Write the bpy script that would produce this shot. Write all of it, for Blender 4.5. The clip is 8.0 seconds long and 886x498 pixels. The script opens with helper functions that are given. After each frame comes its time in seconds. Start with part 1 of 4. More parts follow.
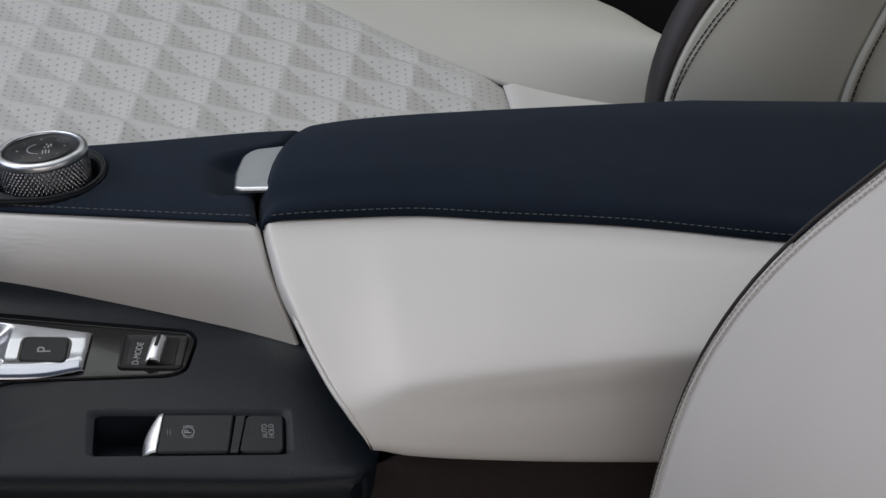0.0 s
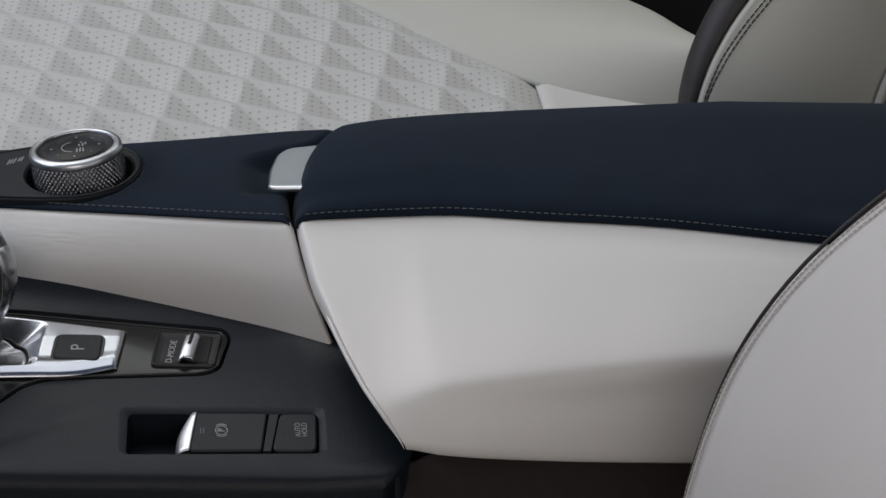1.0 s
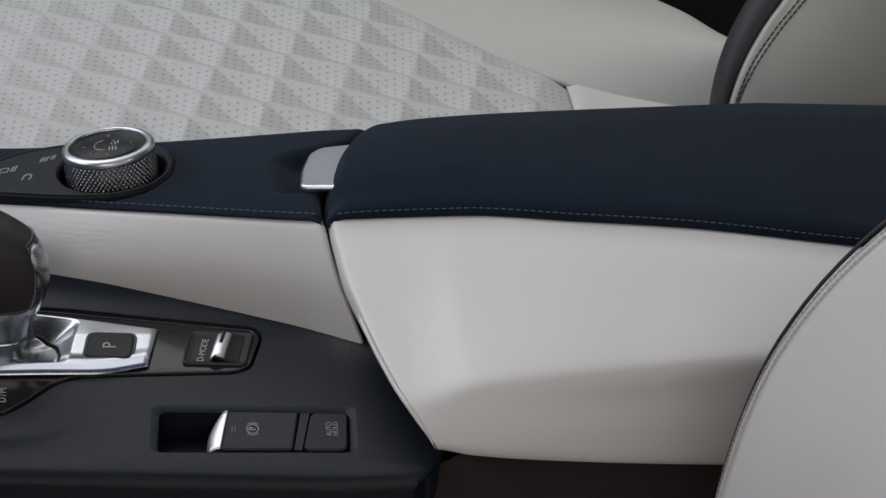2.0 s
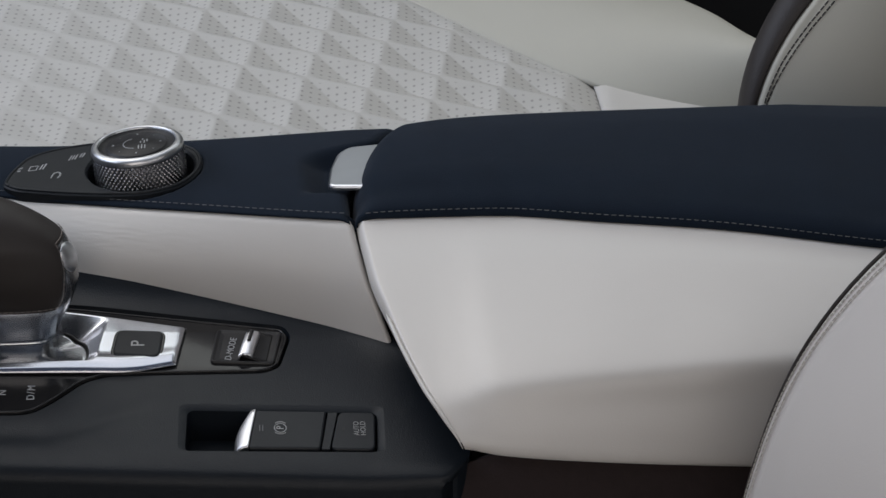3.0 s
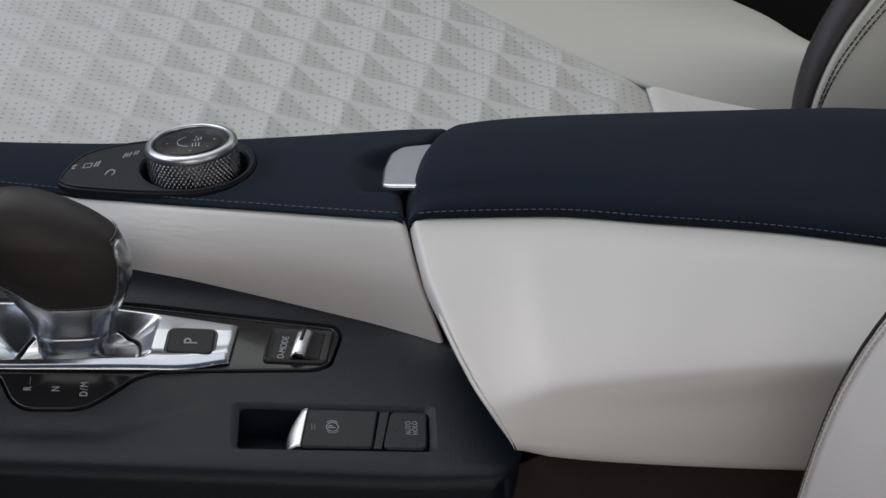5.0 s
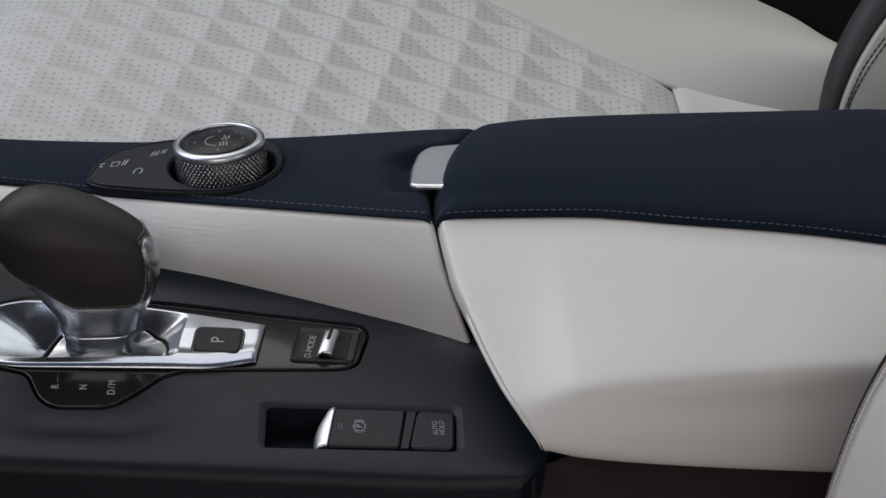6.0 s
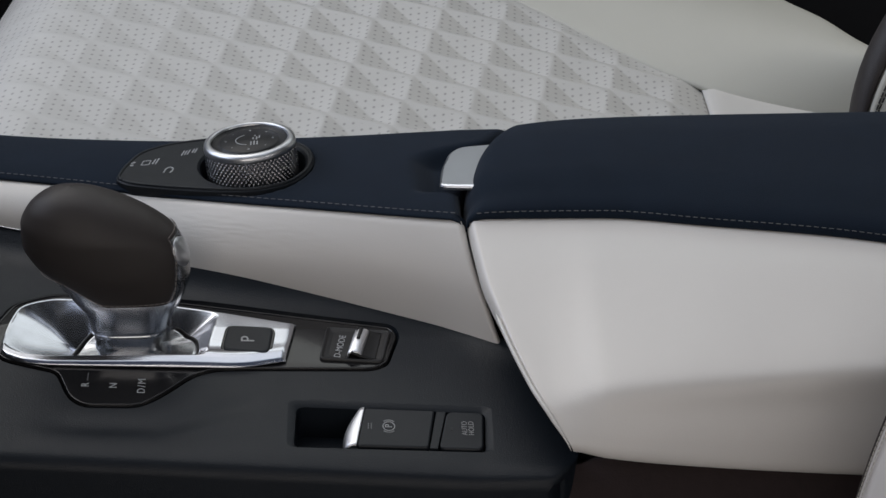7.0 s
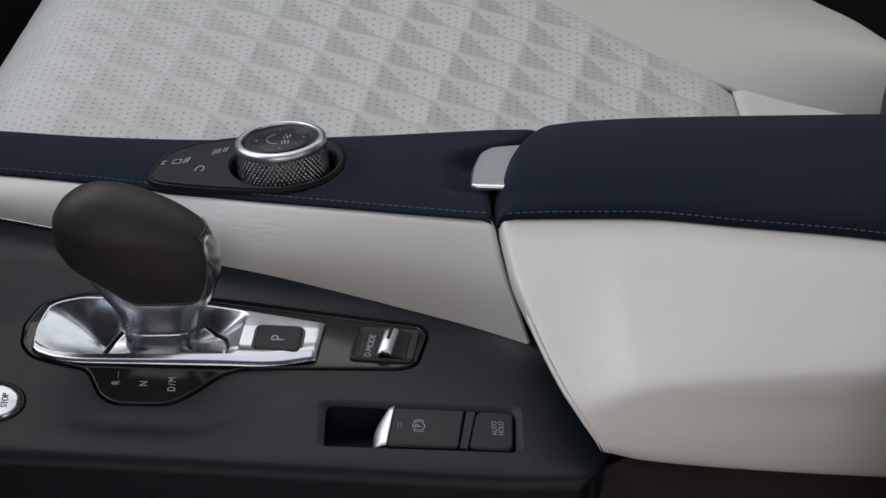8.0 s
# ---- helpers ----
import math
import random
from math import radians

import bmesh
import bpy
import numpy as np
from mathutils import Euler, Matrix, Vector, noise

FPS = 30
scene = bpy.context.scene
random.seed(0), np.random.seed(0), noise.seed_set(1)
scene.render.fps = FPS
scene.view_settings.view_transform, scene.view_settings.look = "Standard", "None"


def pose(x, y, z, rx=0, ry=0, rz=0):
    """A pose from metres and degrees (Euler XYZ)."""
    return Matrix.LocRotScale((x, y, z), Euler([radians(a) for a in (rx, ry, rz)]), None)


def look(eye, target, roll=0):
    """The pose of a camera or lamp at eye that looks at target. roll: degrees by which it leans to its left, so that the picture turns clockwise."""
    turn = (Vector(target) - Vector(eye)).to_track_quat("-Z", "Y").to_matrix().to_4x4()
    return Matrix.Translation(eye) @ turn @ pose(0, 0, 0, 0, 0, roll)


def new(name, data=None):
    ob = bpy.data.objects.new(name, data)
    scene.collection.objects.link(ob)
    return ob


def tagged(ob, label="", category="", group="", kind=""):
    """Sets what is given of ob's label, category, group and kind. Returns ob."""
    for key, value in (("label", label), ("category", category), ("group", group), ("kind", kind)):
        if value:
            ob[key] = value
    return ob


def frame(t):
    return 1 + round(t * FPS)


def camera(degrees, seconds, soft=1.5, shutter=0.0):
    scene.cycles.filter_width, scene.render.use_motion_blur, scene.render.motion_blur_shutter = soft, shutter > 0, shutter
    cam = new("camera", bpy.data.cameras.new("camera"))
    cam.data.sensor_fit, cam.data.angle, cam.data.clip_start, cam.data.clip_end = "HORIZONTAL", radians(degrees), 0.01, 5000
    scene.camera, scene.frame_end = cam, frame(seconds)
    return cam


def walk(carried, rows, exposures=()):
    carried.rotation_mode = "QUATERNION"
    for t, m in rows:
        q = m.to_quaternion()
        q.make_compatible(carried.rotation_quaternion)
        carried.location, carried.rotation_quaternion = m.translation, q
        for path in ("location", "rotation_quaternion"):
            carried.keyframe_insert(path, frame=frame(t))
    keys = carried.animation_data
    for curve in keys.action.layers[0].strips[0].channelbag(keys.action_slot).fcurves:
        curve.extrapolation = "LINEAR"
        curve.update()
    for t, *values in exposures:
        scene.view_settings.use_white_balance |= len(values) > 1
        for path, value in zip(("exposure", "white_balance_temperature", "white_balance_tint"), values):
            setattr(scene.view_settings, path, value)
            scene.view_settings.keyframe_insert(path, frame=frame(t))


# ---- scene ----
cam = camera(20.0, 8.0)
# seconds, eye x y z, yaw, pitch, roll: a tripod pan from the open driver's door
ROWS = [
    (0.0, -0.0308, -0.9501, 0.9115, -6.4712, -27.9938, -0.0169),
    (0.5, -0.0324, -0.9502, 0.9115, -6.1760, -27.9895, 0.0152),
    (1.0, -0.0336, -0.9499, 0.9113, -5.7949, -27.9884, 0.0180),
    (1.5, -0.0350, -0.9500, 0.9108, -5.4679, -27.9587, 0.0206),
    (3.0, -0.0388, -0.9499, 0.9120, -4.5476, -28.0087, -0.0122),
    (3.5, -0.0396, -0.9498, 0.9120, -4.3041, -28.0057, 0.0088),
    (4.0, -0.0412, -0.9495, 0.9118, -4.0170, -28.0017, 0.0155),
    (4.5, -0.0419, -0.9495, 0.9120, -3.7082, -28.0067, 0.0046),
    (6.0, -0.0464, -0.9493, 0.9122, -2.9337, -28.0165, -0.0123),
    (6.5, -0.0470, -0.9493, 0.9121, -2.5861, -28.0094, -0.0083),
    (7.0, -0.0486, -0.9493, 0.9125, -2.2928, -28.0205, -0.0065),
    (7.5, -0.0501, -0.9489, 0.9122, -2.0125, -28.0157, -0.0042),
    (8.0, -0.0510, -0.9493, 0.9124, -1.6566, -28.0156, 0.0049),
]
walk(cam, [(t, pose(x, y, z, 90 + pitch, roll, yaw)) for t, x, y, z, yaw, pitch, roll in ROWS])

# ---- light ----
world = bpy.data.worlds.new("sky")
scene.world = world
world.use_nodes = True
_wt = world.node_tree
_sky = _wt.nodes.new("ShaderNodeTexSky")
_sky.sky_type = "NISHITA"
_sky.sun_disc = False
_sky.sun_elevation, _sky.sun_rotation = radians(62), radians(-30)
_sky.dust_density, _sky.ozone_density = 5.0, 0.5
_bg = _wt.nodes["Background"]
_bg.inputs["Strength"].default_value = 0.04
_wt.links.new(_sky.outputs["Color"], _bg.inputs["Color"])
sun = new("sun", bpy.data.lights.new("sun", "SUN"))
sun.data.energy, sun.data.angle, sun.data.color = 0.5, radians(30), (1.0, 0.98, 0.96)
sun.matrix_world = look((-0.8, 0.7, 2.4), (0, 0, 0.4))


def opening_light(name, eye, target, w, h, watts, colour=(0.90, 0.97, 1.05)):
    """An area lamp standing in for daylight at a known or assumed opening."""
    ob = new(name, bpy.data.lights.new(name, "AREA"))
    ob.data.shape, ob.data.size, ob.data.size_y, ob.data.energy, ob.data.color = "RECTANGLE", w, h, watts, colour
    ob.matrix_world = look(eye, target)
    return ob


# soft overhead light; a glass roof is only assumed, size set by highlights
opening_light("overhead_light", (-0.28, 0.27, 1.285), (-0.28, 0.27, 0.0), 1.10, 0.95, 3.0, (0.88, 0.98, 1.09))
opening_light("side_window_light", (0.1, 0.83, 1.095), (0.1, 0.0, 0.95), 1.5, 0.35, 2.5, (0.95, 1.0, 0.97))
opening_light("windscreen_light", (-1.05, 0.20, 1.05), (0.0, 0.10, 0.60), 1.15, 0.55, 7.6, (0.86, 0.95, 1.15))
opening_light("door_opening_light", (-0.30, -1.9, 1.08), (0.05, 0.0, 0.42), 1.6, 0.9, 12.0, (1.0, 0.912, 0.842))
# added fill from an unseen rear side, lifts the dark passenger backrest
opening_light("rear_fill_light", (0.95, -0.80, 0.98), (0.26, 0.18, 0.42), 0.6, 0.34, 3.0, (1.0, 0.97, 0.93))
scene.view_settings.exposure = -0.30


# ---- materials ----
def material(name, colour, rough=0.5, metal=0.0, vary=0.08, vary_scale=30.0, grain=0.0, grain_scale=900.0, grain_kind="noise", coat=0.0, sheen=0.0, spec=0.5, wear=0.0):
    m = bpy.data.materials.new(name)
    m.use_nodes = True
    nt = m.node_tree
    b = nt.nodes["Principled BSDF"]
    b.inputs["Roughness"].default_value = rough
    b.inputs["Metallic"].default_value = metal
    b.inputs["Coat Weight"].default_value = coat
    b.inputs["Coat Roughness"].default_value = 0.08
    b.inputs["Sheen Weight"].default_value = sheen
    b.inputs["Sheen Roughness"].default_value = 0.45
    b.inputs["Specular IOR Level"].default_value = spec
    tc = nt.nodes.new("ShaderNodeTexCoord")
    n1 = nt.nodes.new("ShaderNodeTexNoise")
    n1.inputs["Scale"].default_value, n1.inputs["Detail"].default_value = vary_scale, 5
    nt.links.new(tc.outputs["Object"], n1.inputs["Vector"])
    mix = nt.nodes.new("ShaderNodeMix")
    mix.data_type = "RGBA"
    mix.inputs["A"].default_value = (*[c * (1 - vary) for c in colour], 1)
    mix.inputs["B"].default_value = (*[min(1, c * (1 + vary)) for c in colour], 1)
    nt.links.new(n1.outputs["Fac"], mix.inputs["Factor"])
    nt.links.new(mix.outputs["Result"], b.inputs["Base Color"])
    rr = nt.nodes.new("ShaderNodeMapRange")
    rr.inputs["To Min"].default_value, rr.inputs["To Max"].default_value = max(0.02, rough - 0.06 - wear), min(1, rough + 0.06 + wear)
    n2 = nt.nodes.new("ShaderNodeTexNoise")
    n2.inputs["Scale"].default_value, n2.inputs["Detail"].default_value = vary_scale * 4, 4
    nt.links.new(tc.outputs["Object"], n2.inputs["Vector"])
    nt.links.new(n2.outputs["Fac"], rr.inputs["Value"])
    nt.links.new(rr.outputs["Result"], b.inputs["Roughness"])
    if grain:
        if grain_kind == "noise":
            g = nt.nodes.new("ShaderNodeTexNoise")
            g.inputs["Detail"].default_value = 3
            out = g.outputs["Fac"]
        else:
            g = nt.nodes.new("ShaderNodeTexVoronoi")
            g.feature = "DISTANCE_TO_EDGE"
            out = g.outputs["Distance"]
        g.inputs["Scale"].default_value = grain_scale
        nt.links.new(tc.outputs["Object"], g.inputs["Vector"])
        bump = nt.nodes.new("ShaderNodeBump")
        bump.inputs["Strength"].default_value, bump.inputs["Distance"].default_value = grain, 0.0006
        nt.links.new(out, bump.inputs["Height"])
        nt.links.new(bump.outputs["Normal"], b.inputs["Normal"])
    return m


CREAM = (0.590, 0.572, 0.548)
cream = material("cream_leather", CREAM, 0.40, vary=0.03, grain=0.06, grain_scale=850, grain_kind="cells", spec=0.75)
# same leather as the passenger seat, warm light on it put into the colour
cream_driver = material("warm_lit_seat_leather", (0.535, 0.512, 0.497), 0.5, vary=0.03, grain=0.08, grain_scale=700, grain_kind="cells", spec=0.35)
# the passenger side's dimmer, greenish light is put into this base colour
cream_seat = material("green_lit_seat_leather", (0.458, 0.448, 0.396), 0.5, vary=0.03, grain=0.08, grain_scale=700, grain_kind="cells", spec=0.35)
navy = material("navy_suede", (0.0095, 0.0155, 0.0262), 0.9, vary=0.18, vary_scale=60, grain=0.5, grain_scale=2600, sheen=0.05, spec=0.1)
charcoal = material("charcoal_soft_plastic", (0.0066, 0.0096, 0.0140), 0.45, vary=0.06, grain=0.25, grain_scale=1500, spec=0.25)
black_gloss = material("piano_black", (0.013, 0.013, 0.014), 0.13, vary=0.1, spec=0.4)
black_satin = material("satin_black_plastic", (0.015, 0.0150, 0.0160), 0.42, vary=0.1, grain=0.15, grain_scale=1800, spec=0.3)
button_grey = material("dark_grey_button", (0.0105, 0.0130, 0.0165), 0.45, vary=0.06, grain=0.15, grain_scale=1800, spec=0.25)
silver = material("satin_silver", (0.58, 0.595, 0.64), 0.19, metal=1.0, vary=0.03, wear=0.03)
latch_silver = material("brushed_latch_silver", (0.46, 0.485, 0.53), 0.32, metal=1.0, vary=0.04)
satin_rim = material("satin_rim", (0.60, 0.61, 0.63), 0.36, metal=1.0, vary=0.03)
smoked = material("smoked_chrome", (0.42, 0.43, 0.445), 0.24, metal=1.0, vary=0.05)
brown = material("dark_brown_leather", (0.033, 0.0282, 0.0268), 0.5, vary=0.08, grain=0.12, grain_scale=1900, grain_kind="cells", spec=0.33)
seat_dark = material("charcoal_seat_leather", (0.025, 0.0205, 0.0195), 0.5, vary=0.06, grain=0.3, grain_scale=800, grain_kind="cells", spec=0.4)
under = material("brown_black_carpet", (0.030, 0.022, 0.022), 0.9, vary=0.15, vary_scale=200, grain=0.6, grain_scale=900, spec=0.2)
thread_light = material("grey_thread", (0.135, 0.138, 0.145), 0.8, vary=0.1)
thread_cream = material("beige_thread", (0.38, 0.36, 0.335), 0.8, vary=0.1)
thread_dark = material("dark_thread", (0.03, 0.028, 0.026), 0.8, vary=0.1)
thread_hem = material("taupe_thread", (0.20, 0.175, 0.165), 0.8, vary=0.1)
ink_dim = material("dim_grey_print", (0.24, 0.245, 0.25), 0.6, vary=0.02)
tip_silver = material("satin_tip_silver", (0.80, 0.81, 0.84), 0.40, metal=1.0, vary=0.03)
ink = material("light_grey_print", (0.34, 0.35, 0.36), 0.6, vary=0.02)
knurl_steel = material("knurled_steel", (0.33, 0.33, 0.345), 0.28, metal=1.0, vary=0.05)
shell_mat = material("dark_cabin_trim", (0.014, 0.013, 0.014), 0.75, vary=0.15)
headliner = material("pale_headliner", (0.45, 0.44, 0.42), 0.9, vary=0.05)


# the quilting's cells: two sides and one corner
QA, QB, Q0 = Vector((0.0343, -0.0090)), Vector((-0.00675, -0.03396)), Vector((-0.0341, 0.4018))
QD = QA.x * QB.y - QA.y * QB.x


def perforated(name, colour):
    m = material(name, colour, 0.55, vary=0.03, grain=0.2, grain_scale=900, grain_kind="cells", spec=0.3)
    nt = m.node_tree
    b = nt.nodes["Principled BSDF"]
    tc = next(n for n in nt.nodes if n.type == "TEX_COORD")
    xy = nt.nodes.new("ShaderNodeCombineXYZ")
    for k, way in enumerate(((212.0, -15.0, 0.0), (-34.0, 168.0, 0.0))):
        d = nt.nodes.new("ShaderNodeVectorMath")
        d.operation = "DOT_PRODUCT"
        d.inputs[1].default_value = way
        nt.links.new(tc.outputs["Object"], d.inputs[0])
        nt.links.new(d.outputs["Value"], xy.inputs[k])
    v = nt.nodes.new("ShaderNodeTexVoronoi")
    v.voronoi_dimensions, v.inputs["Scale"].default_value, v.inputs["Randomness"].default_value = "2D", 1.0, 0.0
    nt.links.new(xy.outputs["Vector"], v.inputs["Vector"])
    r = nt.nodes.new("ShaderNodeMapRange")
    r.inputs["From Min"].default_value, r.inputs["From Max"].default_value = 0.06, 0.23
    nt.links.new(v.outputs["Distance"], r.inputs["Value"])
    # no holes along the sewn bands
    along = nt.nodes.new("ShaderNodeVectorMath")
    along.operation = "DOT_PRODUCT"
    along.inputs[1].default_value = (-QA.y / QD, QA.x / QD, 0.0)
    nt.links.new(tc.outputs["Object"], along.inputs[0])
    shift = nt.nodes.new("ShaderNodeMath")
    shift.inputs[1].default_value = -(QA.x * Q0.y - QA.y * Q0.x) / QD + 20.0
    nt.links.new(along.outputs["Value"], shift.inputs[0])
    wrap = nt.nodes.new("ShaderNodeMath")
    wrap.operation = "PINGPONG"
    wrap.inputs[1].default_value = 0.5
    nt.links.new(shift.outputs["Value"], wrap.inputs[0])
    sewn = nt.nodes.new("ShaderNodeMapRange")
    sewn.inputs["From Min"].default_value, sewn.inputs["From Max"].default_value = 0.07, 0.12
    sewn.inputs["To Min"].default_value, sewn.inputs["To Max"].default_value = 1.0, 0.0
    nt.links.new(wrap.outputs["Value"], sewn.inputs["Value"])
    both = nt.nodes.new("ShaderNodeMath")
    both.operation = "MAXIMUM"
    nt.links.new(r.outputs["Result"], both.inputs[0])
    nt.links.new(sewn.outputs["Result"], both.inputs[1])
    old = b.inputs["Base Color"].links[0].from_socket
    mix = nt.nodes.new("ShaderNodeMix")
    mix.data_type = "RGBA"
    mix.inputs["A"].default_value = (0.30, 0.293, 0.283, 1)
    nt.links.new(both.outputs["Value"], mix.inputs["Factor"])
    nt.links.new(old, mix.inputs["B"])
    nt.links.new(mix.outputs["Result"], b.inputs["Base Color"])
    return m


quilt_mat = perforated("perforated_cream_leather", (0.535, 0.525, 0.503))


# ---- building helpers ----
def thing(name, at, label, category, group="", kind=""):
    e = new(name)
    e.empty_display_size = 0.02
    e.location = at
    return tagged(e, label, category, group, kind)


def link_mesh(name, me, mat, parent=None, label="", smooth=True):
    me.materials.append(mat)
    me.polygons.foreach_set("use_smooth", [smooth] * len(me.polygons))
    ob = new(name, me)
    if parent is not None:
        ob.parent = parent
        ob.matrix_parent_inverse = Matrix.Translation(-parent.location)
    return tagged(ob, label)


def mesh_of(verts, faces):
    me = bpy.data.meshes.new("mesh")
    me.from_pydata([tuple(v) for v in verts], [], faces)
    me.validate()
    me.update()
    return me


def part(name, bm, mat, parent=None, label="", smooth=False):
    bmesh.ops.recalc_face_normals(bm, faces=bm.faces)
    me = bpy.data.meshes.new("mesh")
    bm.to_mesh(me)
    bm.free()
    return link_mesh(name, me, mat, parent, label, smooth)


def sheet(f, nu, nv, ring=False):
    """A grid of points f(u, v), u and v from 0 to 1; ring closes it in v."""
    cols = nv if ring else nv + 1
    verts = [f(i / nu, j / nv) for i in range(nu + 1) for j in range(cols)]
    faces = [(i * cols + j, (i + 1) * cols + j, (i + 1) * cols + (j + 1) % cols, i * cols + (j + 1) % cols) for i in range(nu) for j in range(nv)]
    return mesh_of(verts, faces)


def thick(ob, t):
    """Gives a sheet its thickness, away from the open driver's side."""
    me = ob.data
    n = np.zeros(len(me.polygons) * 3)
    me.polygons.foreach_get("normal", n)
    if n.reshape(-1, 3).mean(axis=0) @ np.array((-0.2, -0.75, 0.6)) < 0:
        me.flip_normals()
    s = ob.modifiers.new("thickness", "SOLIDIFY")
    s.thickness, s.offset = t, -1
    return ob


def curve(xs, ys):
    """A smooth curve through a few stations."""
    xs, ys = np.array(xs, float), np.array(ys, float)
    d = np.diff(ys) / np.diff(xs)
    m = np.concatenate([[d[0]], np.where(d[:-1] * d[1:] > 0, 2 * d[:-1] * d[1:] / (d[:-1] + d[1:] + 1e-12), 0), [d[-1]]])

    def at(x):
        k = min(max(int(np.searchsorted(xs, x)) - 1, 0), len(xs) - 2)
        h = xs[k + 1] - xs[k]
        s = (x - xs[k]) / h
        if s < 0 or s > 1:
            return float(ys[k] + m[0] * (x - xs[0])) if s < 0 else float(ys[k + 1] + m[-1] * (x - xs[-1]))
        return float((1 + 2 * s) * (1 - s) ** 2 * ys[k] + s * (1 - s) ** 2 * h * m[k] + s * s * (3 - 2 * s) * ys[k + 1] + s * s * (s - 1) * h * m[k + 1])
    return at


def spline(points):
    """A smooth way through points, by a parameter from 0 to 1 along their length."""
    p = np.array(points, float)
    s = np.concatenate([[0], np.cumsum(np.linalg.norm(np.diff(p, axis=0), axis=1))])
    fs = [curve(s / s[-1], p[:, k]) for k in range(p.shape[1])]
    return lambda u: tuple(f(u) for f in fs)


def soft_step(a, b, x):
    s = min(max((x - a) / (b - a), 0), 1)
    return s * s * (3 - 2 * s)


def rounded(points, r, n=5):
    """A polygon with its corners rounded by r."""
    out = []
    k = len(points)
    for i in range(k):
        p, q, s = Vector(points[i - 1]), Vector(points[i]), Vector(points[(i + 1) % k])
        a, b = (p - q), (s - q)
        ra = min(r, a.length * 0.45, b.length * 0.45)
        p0, p1 = q + a.normalized() * ra, q + b.normalized() * ra
        for j in range(n + 1):
            t = j / n
            out.append(tuple((1 - t) ** 2 * p0 + 2 * t * (1 - t) * q + t * t * p1))
    return out


def inset(points, d):
    k = len(points)
    area = sum(points[i - 1][0] * points[i][1] - points[i][0] * points[i - 1][1] for i in range(k))
    sign = 1 if area > 0 else -1
    out = []
    for i in range(k):
        p, q, s = Vector(points[i - 1]), Vector(points[i]), Vector(points[(i + 1) % k])
        t = (s - p)
        if t.length < 1e-9:
            out.append(tuple(q))
            continue
        t.normalize()
        out.append((q.x - sign * t.y * d, q.y + sign * t.x * d))
    return out


def slab(outline, ground, low, high, bevel=0.0006, dish=0.0):
    """A flat thing of that outline over the surface ground(x, y), with a bevelled rim; dish sinks its middle."""
    bm = bmesh.new()
    steps = [(0, low), (0, high - bevel), (bevel * 0.35, high - bevel * 0.3), (bevel, high)]
    if dish:
        steps += [(bevel * 2.5, high - dish * 0.6), (bevel * 5, high - dish)]
    rings = []
    for d, h in steps:
        pts = inset(outline, d) if d else outline
        rings.append([bm.verts.new((x, y, ground(x, y) + h)) for x, y in pts])
    k = len(outline)
    for a, b in zip(rings, rings[1:]):
        for i in range(k):
            bm.faces.new((a[i - 1], a[i], b[i], b[i - 1]))
    bm.faces.new(rings[-1])
    bm.faces.new(list(reversed(rings[0])))
    return bm


def disc(cx, cy, r, n=48):
    return [(cx + r * math.cos(2 * math.pi * i / n), cy + r * math.sin(2 * math.pi * i / n)) for i in range(n)]


def lathe(profile, m, n=64, closed=True):
    """A turned body: profile of (radius, height), set up by the pose m."""
    bm = bmesh.new()
    rings = []
    for r, h in profile:
        if r < 1e-6:
            rings.append([bm.verts.new(m @ Vector((0, 0, h)))])
        else:
            rings.append([bm.verts.new(m @ Vector((r * math.cos(2 * math.pi * i / n), r * math.sin(2 * math.pi * i / n), h))) for i in range(n)])
    for a, b in zip(rings, rings[1:]):
        for i in range(n):
            if len(a) == 1:
                bm.faces.new((a[0], b[i], b[i - 1]))
            elif len(b) == 1:
                bm.faces.new((a[i - 1], a[i], b[0]))
            else:
                bm.faces.new((a[i - 1], a[i], b[i], b[i - 1]))
    return bm


def tube(points, r, n=8):
    """A round cord along points."""
    bm = bmesh.new()
    rings = []
    for i, p in enumerate(points):
        a, b = Vector(points[max(i - 1, 0)]), Vector(points[min(i + 1, len(points) - 1)])
        t = (b - a).normalized()
        s = t.cross(Vector((0.13, 0.2, 1))).normalized()
        w = s.cross(t)
        q = r if isinstance(r, float) else r(i / (len(points) - 1))
        rings.append([bm.verts.new(Vector(p) + q * (math.cos(2 * math.pi * k / n) * s + math.sin(2 * math.pi * k / n) * w)) for k in range(n)])
    for a, b in zip(rings, rings[1:]):
        for k in range(n):
            bm.faces.new((a[k - 1], a[k], b[k], b[k - 1]))
    bm.faces.new(rings[0])
    bm.faces.new(rings[-1])
    return bm


def stitches(name, way, length, pitch, mat, parent, r=0.00035, fill=0.62, label=""):
    """A run of single stitches along way(u)."""
    bm = bmesh.new()
    n = max(2, int(length / pitch))
    for i in range(n):
        a, b = Vector(way(i / n)), Vector(way((i + fill) / n))
        t = (b - a)
        if t.length < 1e-6:
            continue
        t.normalize()
        s = t.cross(Vector((0.1, 0.2, 1))).normalized() * r
        w = s.cross(t).normalized() * r
        q = [[bm.verts.new(p + dp) for dp in (s, w, -s, -w)] for p in (a, a.lerp(b, 0.5) + Vector((0, 0, 0)), b)]
        for k in range(4):
            bm.faces.new((q[0][k - 1], q[0][k], q[1][k], q[1][k - 1]))
            bm.faces.new((q[1][k - 1], q[1][k], q[2][k], q[2][k - 1]))
        bm.faces.new(q[0])
        bm.faces.new(q[2])
    return tagged(part(name, bm, mat, parent, label), kind="stuff")


